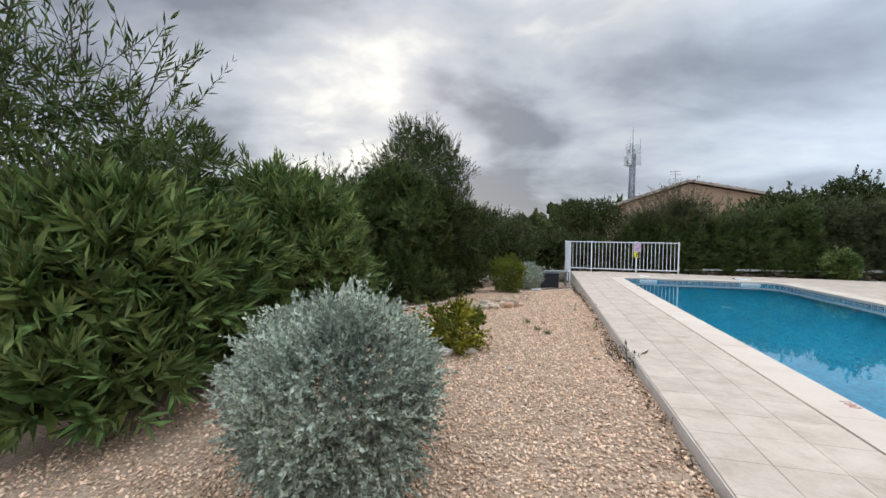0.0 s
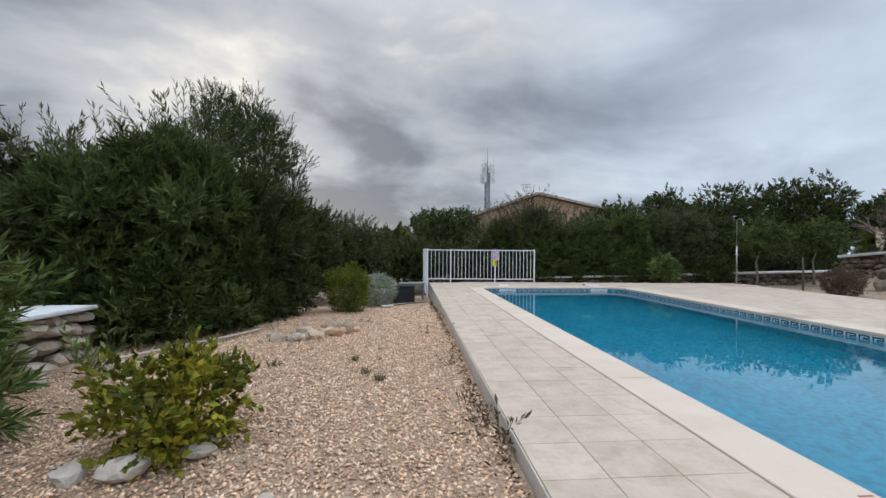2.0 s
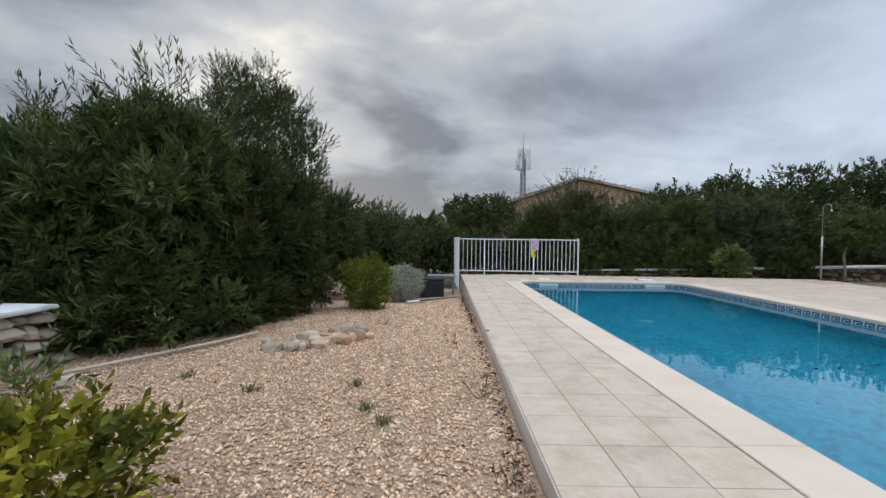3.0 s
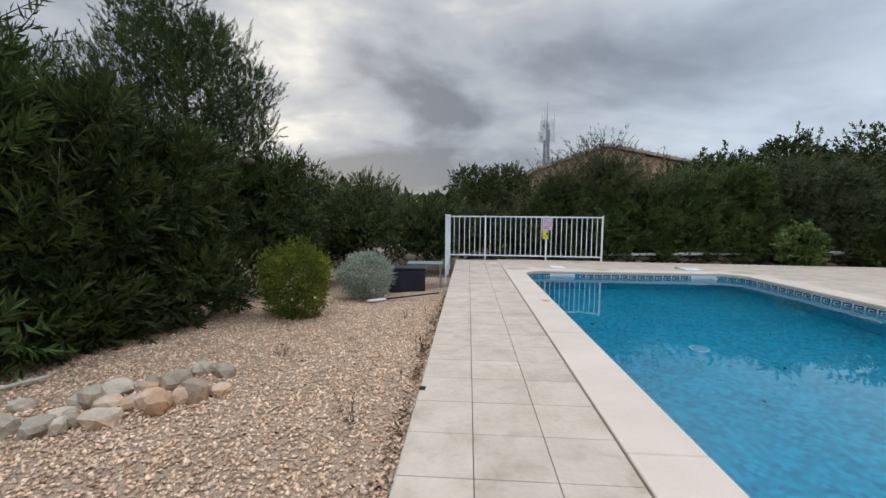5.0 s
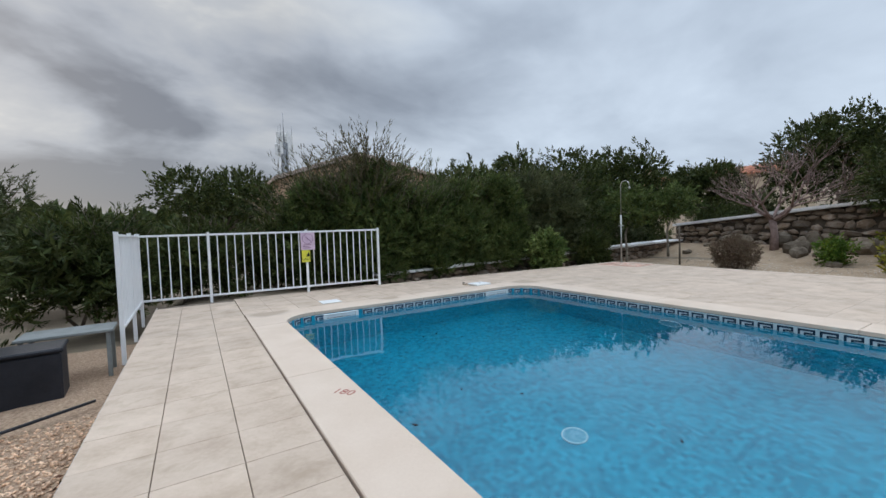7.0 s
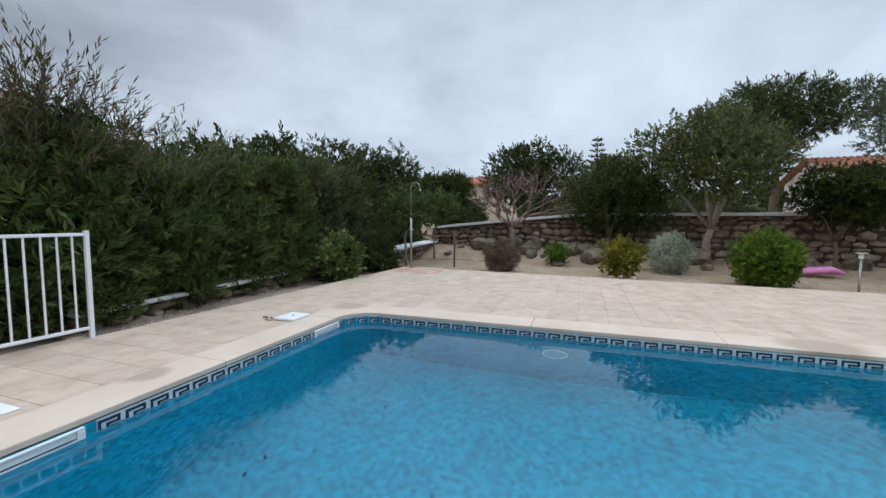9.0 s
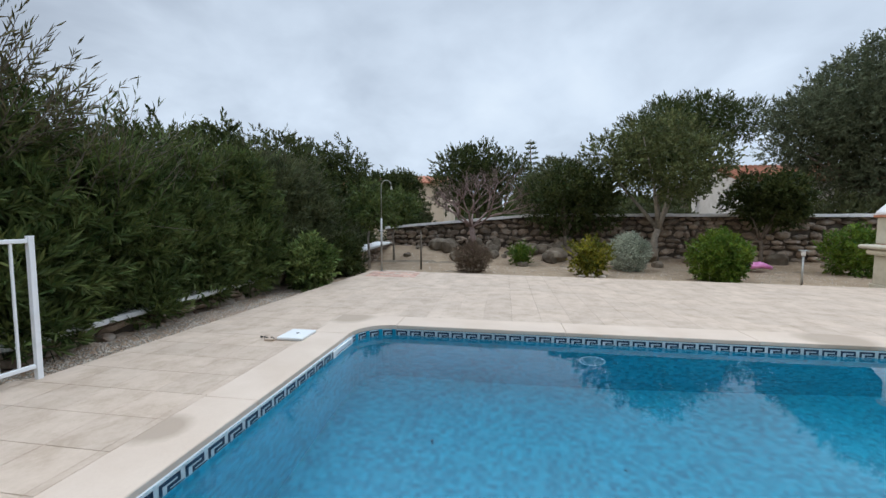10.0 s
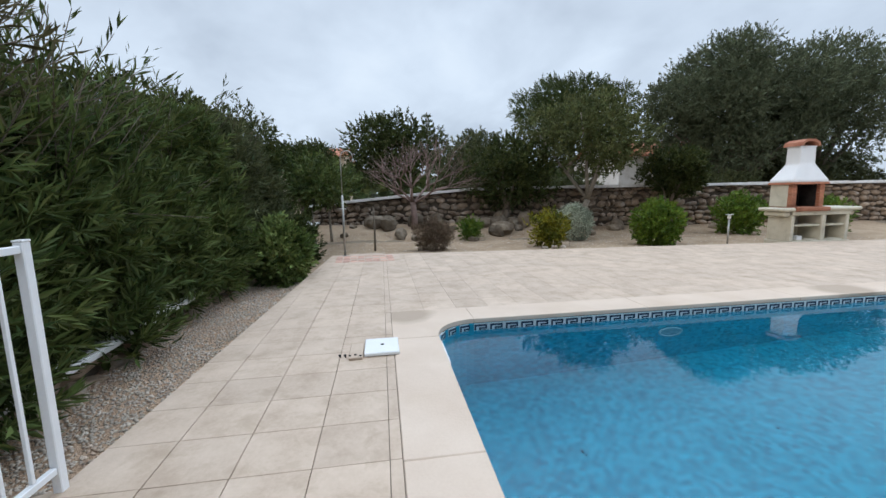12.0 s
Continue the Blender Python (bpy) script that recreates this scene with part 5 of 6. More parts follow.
def leaf_litter():
    """Dead leaves gathered along the deck's edge and blown over the gravel."""
    rng = np.random.default_rng(19)
    n = 1500
    edge = rng.random(n) < 0.72
    x = np.where(edge, 1.07 - np.abs(rng.normal(size=n)) * 0.045, rng.uniform(-3, 1.0, n))
    y = rng.uniform(0.5, 14, n)
    z = np.array([rise(a, b) for a, b in zip(x, y)]) + rng.uniform(0.012, 0.035, n)
    D = rng.normal(size=(n, 3)) * [1, 1, 0.25]
    ob = leaf_mesh("leaf_litter", np.stack([x, y, z], 1), D, rng.uniform(0.02, 0.06, n), rng.uniform(0.008, 0.02, n), "litter", None, rng)
    tagged(ob, "dead brown leaves along the deck edge", "litter", "", "stuff")


leafm("litter", (0.06, 0.035, 0.022), (0.17, 0.10, 0.06), 0.4, 0.9)
leaf_litter()


def gravel_stones():
    """Loose stones over the stretch of gravel beside the deck."""
    rng = np.random.default_rng(9)
    n = 98000
    x, y = rng.uniform(-3.4, 1.09, n), rng.uniform(0.6, 13.2, n)
    keep = rng.random(n) < np.clip(1.25 - (y - 4) * 0.07, 0.35, 1) * np.where(x < -2.2, 0.5, 1)
    x, y = x[keep], y[keep]
    z = np.array([rise(a, b) for a, b in zip(x, y)]) + rng.uniform(0.0, 0.012, len(x))
    V, F = pebble_mesh(np.stack([x, y, z], 1), 0.0165, rng)
    ob = new("gravel_stones", raw_mesh("gravel_stones", V, F, "pebble"))
    tagged(ob, "loose pinkish beige gravel stones", "gravel", "", "stuff")
    rng = np.random.default_rng(10)
    n = 9000
    x, y = rng.uniform(5.2, 11.5, n), rng.uniform(16.6, 17.7, n)
    ok = y > 16.93 - (x - 5) * 0.043
    x, y = x[ok], y[ok]
    z = np.array([rise(a, b) for a, b in zip(x, y)]) + 0.015
    V, F = pebble_mesh(np.stack([x, y, z], 1), 0.018, rng)
    tagged(new("gravel_stones", raw_mesh("gravel_stones", V, F, "pale_stone")), "loose grey gravel under the hedge", "gravel", "", "stuff")
    rng = np.random.default_rng(12)
    n = 7000
    x, y = rng.uniform(12.2, 17.5, n), rng.uniform(0.5, 17, n)
    z = np.array([rise(a, b) for a, b in zip(x, y)]) + 0.012
    V, F = pebble_mesh(np.stack([x, y, z], 1), 0.022, rng)
    tagged(new("sand_stones", raw_mesh("sand_stones", V, F, "pale_stone")), "small stones scattered on the sandy bed", "gravel", "", "stuff")


gravel_stones()


# ---- sign, drain, numerals ----
def warning_sign():
    M["sign_pink"] = material("sign_pink", two((0.62, 0.44, 0.56), (0.74, 0.58, 0.68)), 8, 5, 0.5)
    M["sign_yellow"] = material("sign_yellow", two((0.66, 0.60, 0.05), (0.78, 0.72, 0.09)), 8, 5, 0.5)
    M["sign_ink"] = material("sign_ink", two((0.30, 0.16, 0.26), (0.36, 0.2, 0.3)), 8, 5, 0.6)
    t = thing("warning_sign", (3.49, 16.86, 0.60), "faded pink and yellow caution sign tied to the fence", "sign", rz=-2.2)
    bm = bmesh.new()
    box(bm, 0, 0.27, 0, 0.004, 0.24, 0.58, 0.001)
    part("upper_panel", bm, M["sign_pink"], t, "faded pink panel")
    bm = bmesh.new()
    box(bm, 0.01, 0.17, 0, 0.004, 0.0, 0.238, 0.001)
    part("lower_panel", bm, M["sign_yellow"], t, "yellow panel")
    bm = bmesh.new()
    pts = [Vector((0.135 + 0.10 * math.cos(a), -0.003, 0.46 + 0.10 * math.sin(a))) for a in (math.pi * 2 * i / 24 for i in range(25))]
    tube(bm, pts, 0.006, 4)
    tube(bm, [(0.065, -0.003, 0.53), (0.205, -0.003, 0.39)], 0.006, 4)
    for k, w in enumerate((0.16, 0.12, 0.15)):
        box(bm, 0.04, 0.04 + w, -0.003, -0.0005, 0.335 - k * 0.03, 0.348 - k * 0.03)
    part("print", bm, M["sign_ink"], t, "faded ring and bars")
    bm = bmesh.new()
    vs = [bm.verts.new(p) for p in ((0.09, -0.002, 0.11), (0.16, -0.002, 0.11), (0.15, -0.002, 0.21))]
    bm.faces.new(vs)
    part("symbol", bm, M["hole"], t, "black warning triangle")
    letters("CAUT", t, (0.015, -0.002, 0.04), 0.065, "hole", upright=True)


def letters(text, parent, at, size, mat, upright=False, rz=0.0):
    cu = bpy.data.curves.new("lettering", "FONT")
    cu.body, cu.size, cu.extrude = text, size, 0.0006
    tmp = bpy.data.objects.new("lettering", cu)
    scene.collection.objects.link(tmp)
    me = bpy.data.meshes.new_from_object(tmp.evaluated_get(bpy.context.evaluated_depsgraph_get()))
    bpy.data.objects.remove(tmp)
    me.materials.clear()
    me.materials.append(M[mat])
    ob = new("lettering", me)
    ob.matrix_basis = pose(*at, 90 if upright else 0, 0, rz)
    ob.parent = parent
    return ob


warning_sign()


def depth_mark(at, rz):
    M["mark_red"] = material("mark_red", two((0.30, 0.09, 0.07), (0.40, 0.15, 0.12)), 30, 5, 0.8)
    t = thing("depth_mark", at, "faded red depth figure on the coping", "marking", rz=rz)
    letters("180", t, (0, 0, 0), 0.115, "mark_red")


depth_mark((2.50, 11.58, 0.0052), -52)
depth_mark((2.60, 3.85, 0.0052), -90)


def deck_drain():
    t = thing("deck_drain", (1.15, 8.46, 0.0005), "small square black drain hole in the deck", "drain")
    # a solid black plate stands for the dark inside the drain
    bm = bmesh.new()
    box(bm, -0.02, 0.022, -0.03, 0.03, 0.0, 0.003)
    part("grate", bm, M["hole"], t)


deck_drain()


# ---- pool fittings ----
def skimmer_mouth(x):
    t = thing("pool_skimmer", (x, PY1, -0.165), "white plastic skimmer mouth in the pool wall", "skimmer")
    for name, b in (("frame_bottom", (0, 0.54, -0.022, 0.004, 0.0, 0.028)), ("frame_top", (0, 0.54, -0.022, 0.004, 0.092, 0.112)), ("frame_side", (0, 0.05, -0.022, 0.004, 0.029, 0.091)), ("frame_side", (0.49, 0.54, -0.022, 0.004, 0.029, 0.091))):
        bm = bmesh.new()
        box(bm, *b, 0.004)
        part(name, bm, M["plastic_white"], t)
    # the mouth has no recess; this black strip paints its shade
    bm = bmesh.new()
    box(bm, 0.051, 0.489, -0.008, 0.003, 0.029, 0.05)
    part("throat", bm, M["hole"], t, "black strip for the shade in the slot")
    bm = bmesh.new()
    box(bm, 0.051, 0.489, -0.010, 0.002, 0.0505, 0.091)
    part("flap", bm, M["plastic_white"], t)


skimmer_mouth(3.29)
skimmer_mouth(6.32)


def ring_fitting(name, label, m, r, tubes):
    t = new(name)
    t.matrix_basis = m
    tagged(t, label, "pool fitting")
    bm = bmesh.new()
    tube(bm, [(r * math.cos(a), r * math.sin(a), 0) for a in (2 * math.pi * i / 28 for i in range(29))], tubes, 6)
    part("rim", bm, M["pale_rim"], t, "pale rim")
    bm = bmesh.new()
    bmesh.ops.create_circle(bm, cap_ends=True, radius=r * 0.92, segments=24)
    part("face", bm, M["pale_face"], t)


M["pale_rim"] = material("fitting_rim", two((0.30, 0.52, 0.58), (0.42, 0.62, 0.66)), 14, 5, 0.5)
M["pale_face"] = material("fitting_face", two((0.10, 0.32, 0.42), (0.22, 0.48, 0.58)), 14, 5, 0.5)
ring_fitting("pool_light", "round white-rimmed underwater light in the pool wall", pose(PX1 - 0.012, 11.78, -0.78, 0, -90, 0), 0.15, 0.012)
ring_fitting("floor_drain", "round white-rimmed drain on the pool floor", pose(4.58, 11.18, DEPTH + 0.012), 0.11, 0.010)

rnd = random.Random(17)
for i in range(26):
    g = thing("sunken_leaf", (rnd.uniform(PX0 + 0.6, PX1 - 0.6), rnd.uniform(6, PY1 - 0.5), DEPTH + 0.008), "small dark leaf on the pool floor", "leaf", "leaves on the pool floor", rz=rnd.uniform(0, 360))
    bm = bmesh.new()
    s = rnd.uniform(0.5, 1.3)
    tube(bm, [(0, 0, 0), (0.02 * s, 0.006, 0.004), (0.05 * s, 0.0, 0.002)], [0.004, 0.013 * s, 0.004], 5)
    part("blade", bm, M["hole"], g)


# ---- far buildings and mast ----
M["ochre"] = material("ochre_render", two((0.42, 0.26, 0.165), (0.50, 0.33, 0.22)), 0.8, 8, 0.9, 0.2, 20)
M["cream"] = material("cream_render", two((0.52, 0.42, 0.30), (0.62, 0.52, 0.40)), 0.8, 8, 0.9, 0.2, 20)
M["yellow_shutter"] = material("yellow_shutter", two((0.62, 0.44, 0.06), (0.74, 0.55, 0.10)), 5, 5, 0.6)
M["red_cloth"] = material("red_cloth", two((0.50, 0.05, 0.06), (0.62, 0.09, 0.09)), 5, 5, 0.8)
M["galvanised"] = material("galvanised_steel", two((0.20, 0.205, 0.215), (0.30, 0.305, 0.315)), 3, 5, 0.6, 0.1, 30, metal=0.2)


def gable_house():
    """The ochre building whose gable faces the pool."""
    t = thing("house", (0, 27.0, -0.2), "ochre rendered house with a low-pitched tiled roof behind the hedge", "house")
    prof = [(4.95, 0), (14.45, 0), (14.45, 3.72), (8.5, 4.92), (4.95, 3.74)]
    bm = bmesh.new()
    a = [bm.verts.new((x, 0, z)) for x, z in prof]
    b = [bm.verts.new((x, 9, z)) for x, z in prof]
    for i in range(5):
        bm.faces.new((a[i], a[(i + 1) % 5], b[(i + 1) % 5], b[i]))
    bm.faces.new(a)
    bm.faces.new(b[::-1])
    bmesh.ops.recalc_face_normals(bm, faces=bm.faces)
    part("wall", bm, M["ochre"], t)
    for (x0, z0), (x1, z1) in (((4.7, 3.70), (8.5, 5.0)), ((8.5, 5.0), (14.7, 3.73))):
        bm = bmesh.new()
        vs = [bm.verts.new((x, y, z + dz)) for x, z in ((x0, z0), (x1, z1)) for y in (-0.2, 9.2) for dz in (0.0, 0.14)]
        for q in ((0, 1, 5, 4), (2, 6, 7, 3), (1, 3, 7, 5), (0, 4, 6, 2), (0, 2, 3, 1), (4, 5, 7, 6)):
            bm.faces.new([vs[j] for j in q])
        bmesh.ops.recalc_face_normals(bm, faces=bm.faces)
        roof = part("roof", bm, M["pale_roof"], t, "pale weathered roof")
        n = 14
        for k in range(n):
            u = (k + 0.5) / n
            bm = bmesh.new()
            x, z = x0 + (x1 - x0) * u, z0 + (z1 - z0) * u + 0.145
            tube(bm, [(x, -0.22, z), (x, 9.2, z)], 0.05, 6)
            part("roof_tile", bm, M["pale_roof"], roof)
    bm = bmesh.new()
    box(bm, 10.2, 10.8, 2, 2.6, 4.6, 5.15, 0.02)
    part("chimney", bm, M["ochre"], t)
    ant = thing("roof_aerial", (8.0, 28.0, 4.7), "thin television aerial on the house roof", "aerial")
    bm = bmesh.new()
    tube(bm, [(0, 0, -0.1), (0, 0, 1.0)], 0.02, 6)
    part("pole", bm, M["galvanised"], ant)
    for z in (0.72, 0.9):
        bm = bmesh.new()
        tube(bm, [(-0.3, 0, z), (0.3, 0, z)], 0.012, 5)
        for k in range(5):
            tube(bm, [(-0.28 + 0.14 * k, -0.12, z + 0.02), (-0.28 + 0.14 * k, 0.12, z + 0.02)], 0.008, 4)
        part("dipole", bm, M["galvanised"], ant)


M["pale_roof"] = material("pale_roof", two((0.34, 0.24, 0.19), (0.52, 0.42, 0.36)), 3, 8, 0.9, 0.4, 20, spread=0.2)
gable_house()


def simple_house(at, rz, w, d, h, roof_h, label, wall, chimney=None, windows=(), porch=False):
    t = thing("house", at, label, "house", rz=rz)
    bm = bmesh.new()
    box(bm, -w / 2, w / 2, 0, d, 0, h)
    part("wall", bm, M[wall], t)
    for s in (-1, 1):
        bm = bmesh.new()
        e = 0.35
        pts = [(-w / 2 - e, d / 2 + s * (d / 2 + e), h - 0.05), (w / 2 + e, d / 2 + s * (d / 2 + e), h - 0.05), (w / 2 + e, d / 2 + s * 0.002, h + roof_h), (-w / 2 - e, d / 2 + s * 0.002, h + roof_h)]
        lo = [bm.verts.new(p) for p in pts]
        hi = [bm.verts.new((p[0], p[1], p[2] + 0.12)) for p in pts]
        bm.faces.new(hi)
        bm.faces.new(lo[::-1])
        for i in range(4):
            bm.faces.new((lo[i], lo[(i + 1) % 4], hi[(i + 1) % 4], hi[i]))
        bmesh.ops.recalc_face_normals(bm, faces=bm.faces)
        roof = part("roof", bm, M["terracotta"], t, "red clay tile roof")
        n = int(w / 0.3)
        for k in range(n + 1):
            x = -w / 2 - e + (w + 2 * e) * k / n
            bm = bmesh.new()
            tube(bm, [(x, pts[0][1], pts[0][2] + 0.12), (x, pts[2][1], pts[2][2] + 0.12)], 0.07, 5)
            part("roof_tile", bm, M["terracotta"], roof)
    for s in (-w / 2 + 0.01, w / 2 - 0.01):
        bm = bmesh.new()
        vs = [bm.verts.new((s, 0.0, h)), bm.verts.new((s, d, h)), bm.verts.new((s, d / 2, h + roof_h))]
        bm.faces.new(vs)
        part("gable", bm, M[wall], t)
    for x, z, ww, hh, mat in windows:
        bm = bmesh.new()
        box(bm, x, x + ww, -0.05, 0.005, z, z + hh, 0.01)
        win = part("window", bm, M[mat], t)
        bm = bmesh.new()
        box(bm, x - 0.06, x + ww + 0.06, -0.10, 0.0, z - 0.08, z - 0.01, 0.01)
        part("sill", bm, M["white_paint"], win)
    if chimney:
        x, y, z0, z1 = chimney
        bm = bmesh.new()
        box(bm, x - 0.3, x + 0.3, y - 0.25, y + 0.25, z0, z1, 0.01)
        c = part("chimney", bm, M[wall], t)
        bm = bmesh.new()
        box(bm, x - 0.38, x + 0.38, y - 0.33, y + 0.33, z1, z1 + 0.12, 0.01)
        part("chimney_top", bm, M["terracotta"], c)
        for k in (-0.2, 0.2):
            bm = bmesh.new()
            box(bm, x + k - 0.06, x + k + 0.06, y - 0.2, y + 0.2, z1 + 0.12, z1 + 0.3, 0.01)
            part("chimney_pot", bm, M[wall], c)
    return t


# seen beyond the hedge and the walls
simple_house((36.0, 24.0, -0.2), -90, 12, 8, 4.7, 0.9, "cream house with a red clay tile roof beyond the trees", "cream", (-5.4, 0.6, 4.2, 6.0))
simple_house((30.5, -6.6, 0.0), -90, 9.0, 7, 3.9, 1.3, "white house with a red clay tile roof and yellow shutters", "white_wall", None, [(-2.0, 2.65, 1.3, 1.1, "yellow_shutter")])


def mast():
    t = thing("phone_mast", (15.3, 80.0, 0.2), "grey lattice phone mast with panel antennas", "mast")
    h = 16.5
    for k in range(3):
        a = k * 2.094 + 0.3
        bm = bmesh.new()
        tube(bm, [(0.62 * math.cos(a), 0.62 * math.sin(a), 0), (0.40 * math.cos(a), 0.40 * math.sin(a), h)], 0.2, 6)
        part("leg", bm, M["galvanised"], t)
    for i in range(16):
        z0, z1 = h * i / 16, h * (i + 1) / 16
        for k in range(3):
            a, b = k * 2.094 + 0.3, (k + 1) * 2.094 + 0.3
            r0, r1 = 0.62 - 0.22 * i / 16, 0.62 - 0.22 * (i + 1) / 16
            bm = bmesh.new()
            tube(bm, [(r0 * math.cos(a), r0 * math.sin(a), z0), (r1 * math.cos(b), r1 * math.sin(b), z1)], 0.11, 4)
            part("brace", bm, M["galvanised"], t)
    for ring_z, r, n in ((15.2, 1.25, 6), (17.2, 0.95, 6)):
        bm = bmesh.new()
        tube(bm, [(r * 0.9 * math.cos(a), r * 0.9 * math.sin(a), ring_z) for a in (2 * math.pi * i / 12 for i in range(13))], 0.06, 4)
        part("platform", bm, M["galvanised"], t)
        for k in range(n):
            a = 2 * math.pi * k / n
            bm = bmesh.new()
            box(bm, r * math.cos(a) - 0.22, r * math.cos(a) + 0.22, r * math.sin(a) - 0.1, r * math.sin(a) + 0.1, ring_z - 0.8, ring_z + 1.1, 0.03)
            part("antenna", bm, M["white_wall"], t)
    bm = bmesh.new()
    tube(bm, [(0, 0, h - 0.3), (0, 0, h + 5.0)], [0.12, 0.03], 6)
    part("spike", bm, M["galvanised"], t)
    for k in range(3):
        a = k * 2.094
        bm = bmesh.new()
        tube(bm, [(1.3 * math.cos(a), 1.3 * math.sin(a), 16.5), (1.3 * math.cos(a), 1.3 * math.sin(a), 19.4)], 0.04, 4)
        tube(bm, [(0, 0, 16.6), (1.3 * math.cos(a), 1.3 * math.sin(a), 16.6)], 0.04, 4)
        part("whip_aerial", bm, M["galvanised"], t)


mast()


def norfolk_pine():
    t = thing("norfolk_pine", (45.0, 10.3, 0), "slender tiered conifer far beyond the wall", "tree")
    bm = bmesh.new()
    tube(bm, [(0, 0, 0), (0, 0, 9.7)], [0.2, 0.04], 6)
    part("trunk", bm, M["bark"], t)
    rng = np.random.default_rng(6)
    P, D = [], []
    for i in range(10):
        z, r = 4.5 + i * 0.52, 1.5 - i * 0.13
        for k in range(6):
            a = k * 1.047 + i
            for s in np.linspace(0.2, 1, 14):
                P.append((r * s * math.cos(a), r * s * math.sin(a), z + 0.12 * s))
                D.append((math.cos(a), math.sin(a), 0.5))
    P, D = np.array(P), np.array(D) + rng.normal(size=(len(D), 3)) * 0.4
    leaf_mesh("crown", P, D, 0.3, 0.1, "pine_leaf", t, rng)


norfolk_pine()


def far_woods():
    """Low wooded land out to the horizon."""
    rng = np.random.default_rng(44)
    P, D = [], []
    n = 900
    a = rng.uniform(-2.2, 1.9, n) + 0.4
    r = rng.uniform(60, 330, n)
    for ang, rad in zip(a, r):
        k = 36
        q = rng.normal(size=(k, 3))
        q /= np.linalg.norm(q, axis=1, keepdims=True)
        size = rng.uniform(2.2, 4.0)
        c = np.array([2 + rad * math.sin(ang), 8 + rad * math.cos(ang), size * 0.75 + 0.003 * rad])
        P.append(c + q * size * np.array([1, 1, 0.8]))
        D.append(q + [0, 0, 0.5])
    P, D = np.concatenate(P), np.concatenate(D)
    ob = leaf_mesh("distant_woods", P, D, 2.6, 1.9, "hedge_leaf", None, rng)
    tagged(ob, "low dark woods on the horizon", "woods", "", "stuff")


far_woods()


# ---- pool band: a key pattern in dark and pale mosaic ----
def key_tile():
    M["band_pale"] = material("band_pale", two((0.42, 0.50, 0.52), (0.56, 0.62, 0.62)), 20, 5, 0.35, 0.1, 90)
    M["band_dark"] = material("band_dark", two((0.012, 0.03, 0.055), (0.03, 0.06, 0.10)), 20, 5, 0.3, 0.1, 90)
    bm = bmesh.new()
    w, h = 0.183, 0.112
    box(bm, 0.001, w - 0.001, -0.004, 0.0, 0, h, mat=0)
    u, v = w / 9, h / 6
    for x0, x1, z0, z1 in ((0.3, 1.4, 0.6, 5.3), (0.3, 7.6, 4.1, 5.3), (6.5, 7.6, 2.6, 5.3), (2.9, 7.6, 2.4, 3.4), (2.9, 3.9, 0.6, 3.4), (2.9, 8.8, 0.5, 1.4)):
        nx = max(1, round((x1 - x0) / 1.1))
        for k in range(nx):
            a, b = x0 + (x1 - x0) * k / nx, x0 + (x1 - x0) * (k + 1) / nx
            box(bm, a * u, b * u - 0.0012, -0.0062, -0.0042, z0 * v, z1 * v, mat=1)
    return mesh_from("key_tile", bm, [M["band_pale"], M["band_dark"]])


KEY = key_tile()


def pool_band():
    out = pool_outline(-0.002)
    n = len(out)
    # walk the outline at even steps
    pts = [Vector((*p, 0)) for p in out] + [Vector((*out[0], 0))]
    step, carry = 0.183, 0.0
    for p, q in zip(pts, pts[1:]):
        ln = (q - p).length
        d = (q - p).normalized()
        s = -carry
        if ln < 0.15:
            if carry < 0.09:
                ob = new("band_tile", KEY)
                ob.parent = pool_shell
                ob.matrix_basis = Matrix.LocRotScale((p.x, p.y, -0.16), Euler((0, 0, math.atan2(d.y, d.x))), (ln / 0.183 * 0.98 * 1.9, 1, 1))
                carry = 0.15
            else:
                carry = 0.0
            continue
        carry = 0.0
        k = round(ln / step)
        for i in range(k):
            c = p + d * (ln * i / k)
            if p.y > PY1 - 0.02 and q.y > PY1 - 0.02 and (3.2 < c.x - 0.09 < 3.78 or 6.25 < c.x - 0.09 < 6.82):
                continue
            ob = new("band_tile", KEY)
            ob.parent = pool_shell
            ob.matrix_basis = Matrix.LocRotScale((c.x, c.y, -0.16), Euler((0, 0, math.atan2(d.y, d.x))), (ln / k / step, 1, 1))


pool_band()


# ---- deck tiles ----
TILES = {}


def tile(x0, x1, y0, y1):
    w, d = round(x1 - x0, 4), round(y1 - y0, 4)
    if (w, d) not in TILES:
        bm = bmesh.new()
        box(bm, 0.0022, w - 0.0022, 0.0022, d - 0.0022, -0.0135, 0.0, 0.0018)
        TILES[w, d] = mesh_from("deck_tile", bm, M["tile"])
    ob = new("paving_tile", TILES[w, d])
    ob.parent = deck
    ob.location = (x0, y0, noise.noise(Vector((x0 * 3, y0 * 3, 0))) * 0.0008)


PITCH = 0.3838
COLS = [1.135, 1.50, 1.892, 2.28]
for i in range(-25, 23):
    y = 8.278 + PITCH * i
    if y < -1.4 or y + PITCH > 17.05:
        continue
    for a, b in zip(COLS, COLS[1:]):
        tile(a, b, y, y + PITCH)
ROWS_Y = [15.235, 15.64, 16.045, 16.455]
PX = 0.392
for i in range(-7, 20):
    x = 5.03 + PX * i
    if x < 2.283:
        continue
    for a, b in zip(ROWS_Y, ROWS_Y[1:]):
        if b < edge_y(x + PX):
            tile(x, x + PX, a, b)


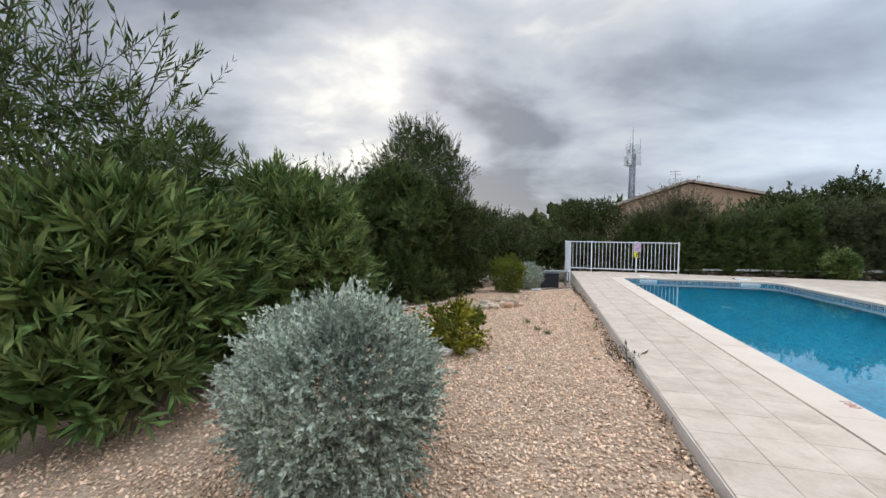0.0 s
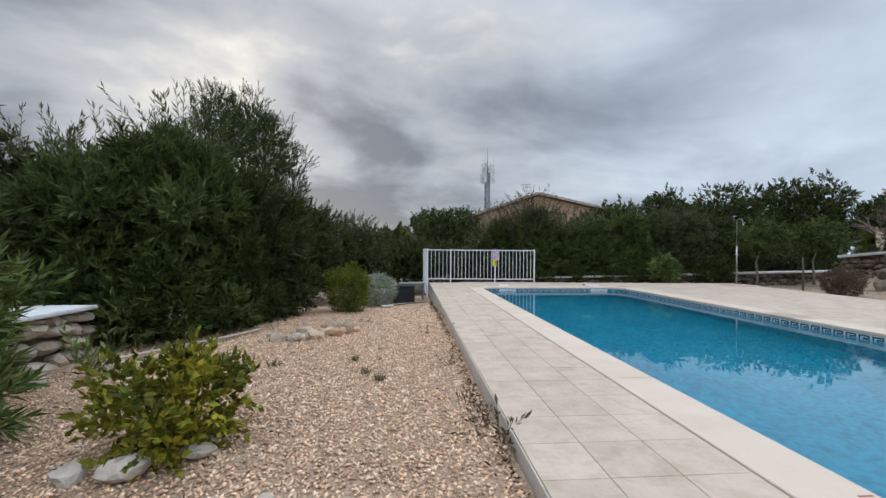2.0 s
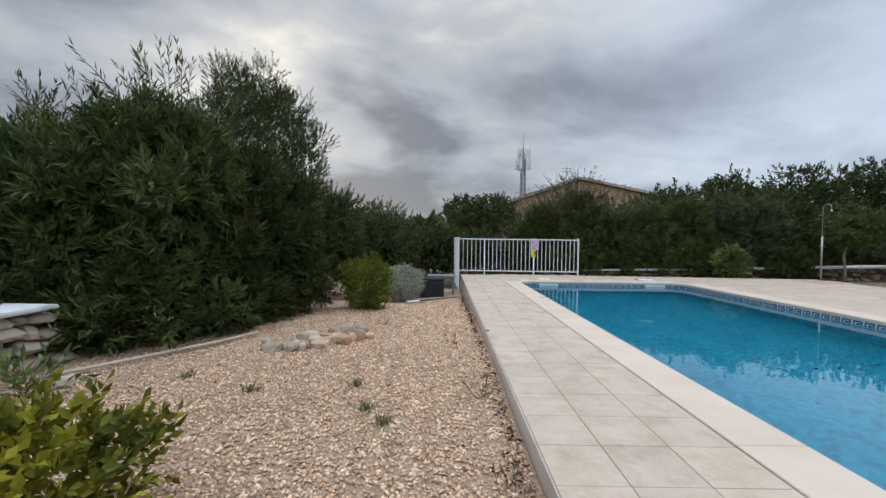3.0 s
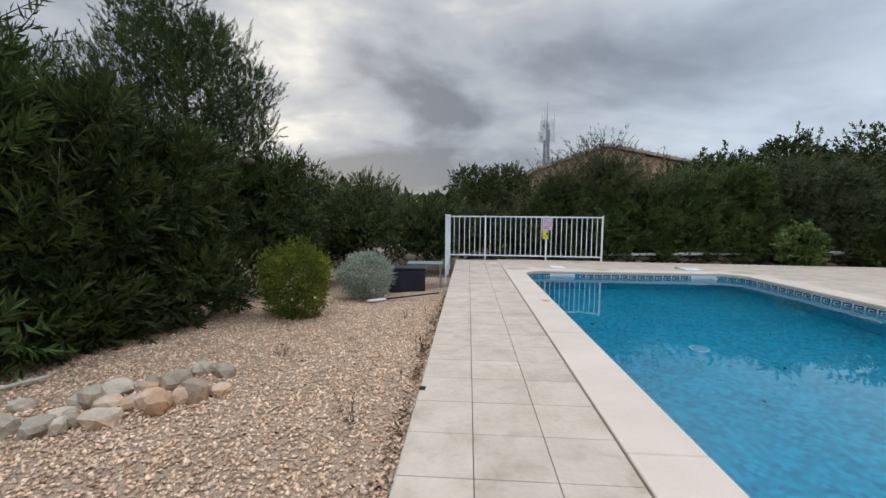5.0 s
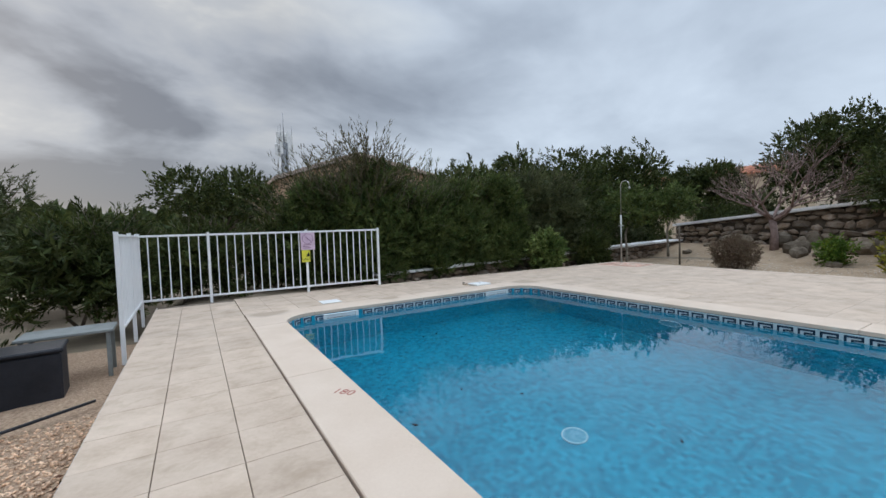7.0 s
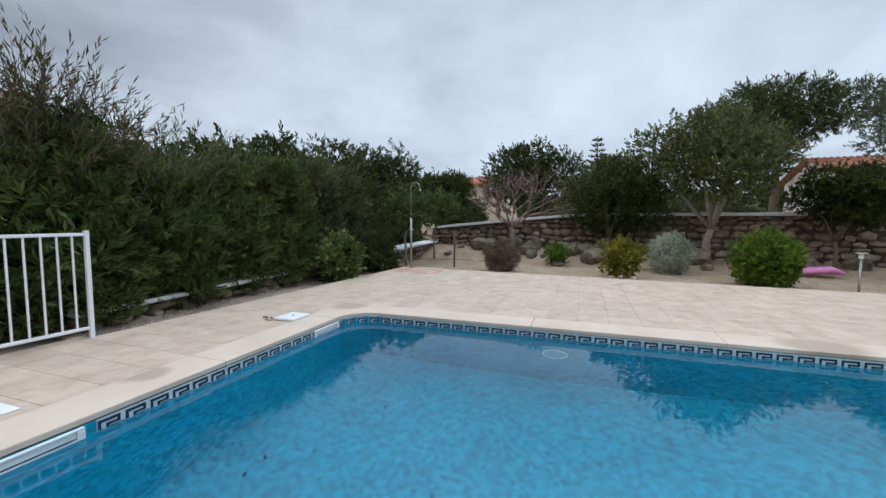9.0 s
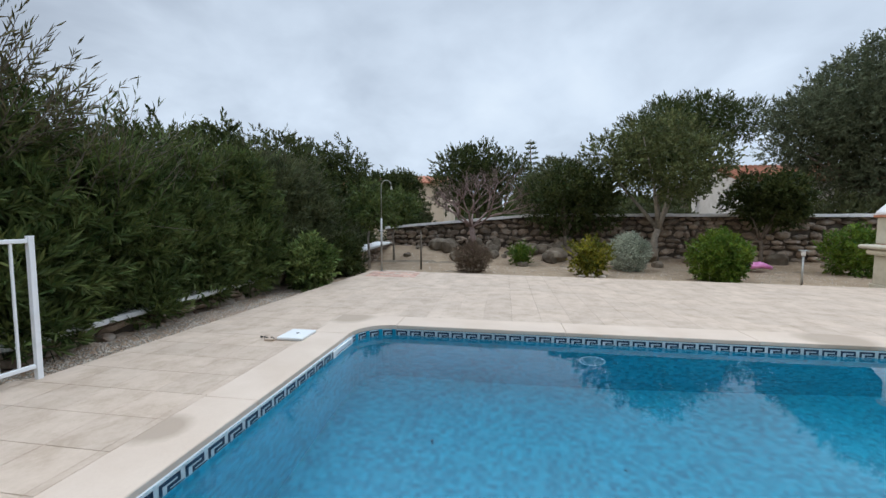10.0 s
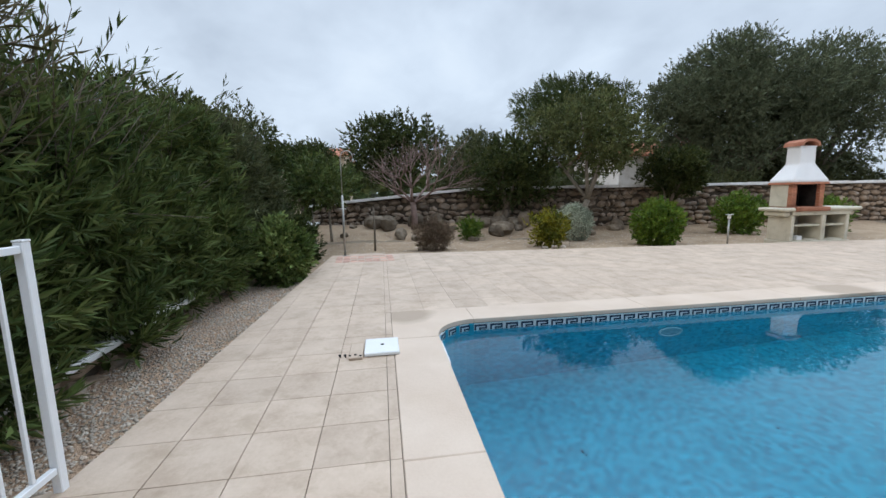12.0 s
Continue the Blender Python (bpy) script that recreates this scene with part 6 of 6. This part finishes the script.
def rest_of_paving():
    """Narrow strips, cut tiles along the edges and the wide terrace beyond the pool, in one sheet of real pieces."""
    bm = bmesh.new()
    polys = []

    def rect(x0, x1, y0, y1):
        polys.append([(x0, y0), (x1, y0), (x1, y1), (x0, y1)])

    for a, b in zip([CY1 + 0.002, *ROWS_Y, 16.86], [*ROWS_Y, 16.86, 17.3]):
        rect(2.2845, 2.284 + 0.394, a, b)
    for i in range(-6, 20):
        x = 5.03 + PX * i
        if x >= 2.28 and x < edge_x(15.2):
            rect(x, x + PX, CY1 + 0.002, 15.235)
            rect(x, x + PX, 16.455, 16.86)
            rect(x, x + PX, 16.86, 17.3)
            if x + PX >= 2.28:
                for a, b in zip(ROWS_Y, ROWS_Y[1:]):
                    if b >= edge_y(x + PX):
                        rect(x, x + PX, a, b)
    for j in range(60):
        y0 = CY1 - 0.405 * (j + 1)
        if y0 < NEAR_Y:
            break
        for i in range(12):
            x0 = CX1 + 0.002 + 0.405 * i
            rect(x0, x0 + 0.405, y0, y0 + 0.405)
    for j in range(11):
        y0 = -1.33 - 0.4 * (j + 1)
        for i in range(3):
            rect(COLS[i], COLS[i + 1], y0, y0 + 0.4)
    for j in range(10):
        y0 = CY0 - 0.004 - 0.4 * (j + 1)
        for i in range(13):
            rect(2.284 + 0.4265 * i, 2.284 + 0.4265 * (i + 1), y0, y0 + 0.4)

    def clip(poly, inside, cross):
        out = []
        for p, q in zip(poly, poly[1:] + poly[:1]):
            if inside(p):
                out.append(p)
            if inside(p) != inside(q):
                out.append(cross(p, q))
        return out

    def cut(f):
        def cross(p, q):
            lo, hi = 0.0, 1.0
            s0 = f(p) > 0
            for _ in range(24):
                m = (lo + hi) / 2
                pt = (p[0] + (q[0] - p[0]) * m, p[1] + (q[1] - p[1]) * m)
                if (f(pt) > 0) == s0:
                    lo = m
                else:
                    hi = m
            return (p[0] + (q[0] - p[0]) * lo, p[1] + (q[1] - p[1]) * lo)
        return (lambda p: f(p) > 0), cross

    for poly in polys:
        for f in (lambda p: edge_x(p[1]) - p[0], lambda p: edge_y(max(p[0], 5.11)) - p[1] if p[0] > 5.1 else 17.0 - p[1]):
            poly = clip(poly, *cut(f)) if poly else poly
        if len(poly) < 3:
            continue
        cx, cy = sum(p[0] for p in poly) / len(poly), sum(p[1] for p in poly) / len(poly)
        ins = []
        for p in poly:
            v = Vector((p[0] - cx, p[1] - cy))
            gap = 0.0012 if cx > CX1 else 0.0022
            ins.append((p[0] - gap * (1 if v.x > 0 else -1), p[1] - gap * (1 if v.y > 0 else -1)))
        lo = [bm.verts.new((*p, -0.0135)) for p in ins]
        hi = [bm.verts.new((*p, 0.0)) for p in ins]
        bm.faces.new(hi)
        for i in range(len(ins)):
            bm.faces.new((lo[i], lo[(i + 1) % len(ins)], hi[(i + 1) % len(ins)], hi[i]))
    ob = part("paving", bm, M["tile"], deck)
    tagged(ob, "", "", "", "stuff")


rest_of_paving()
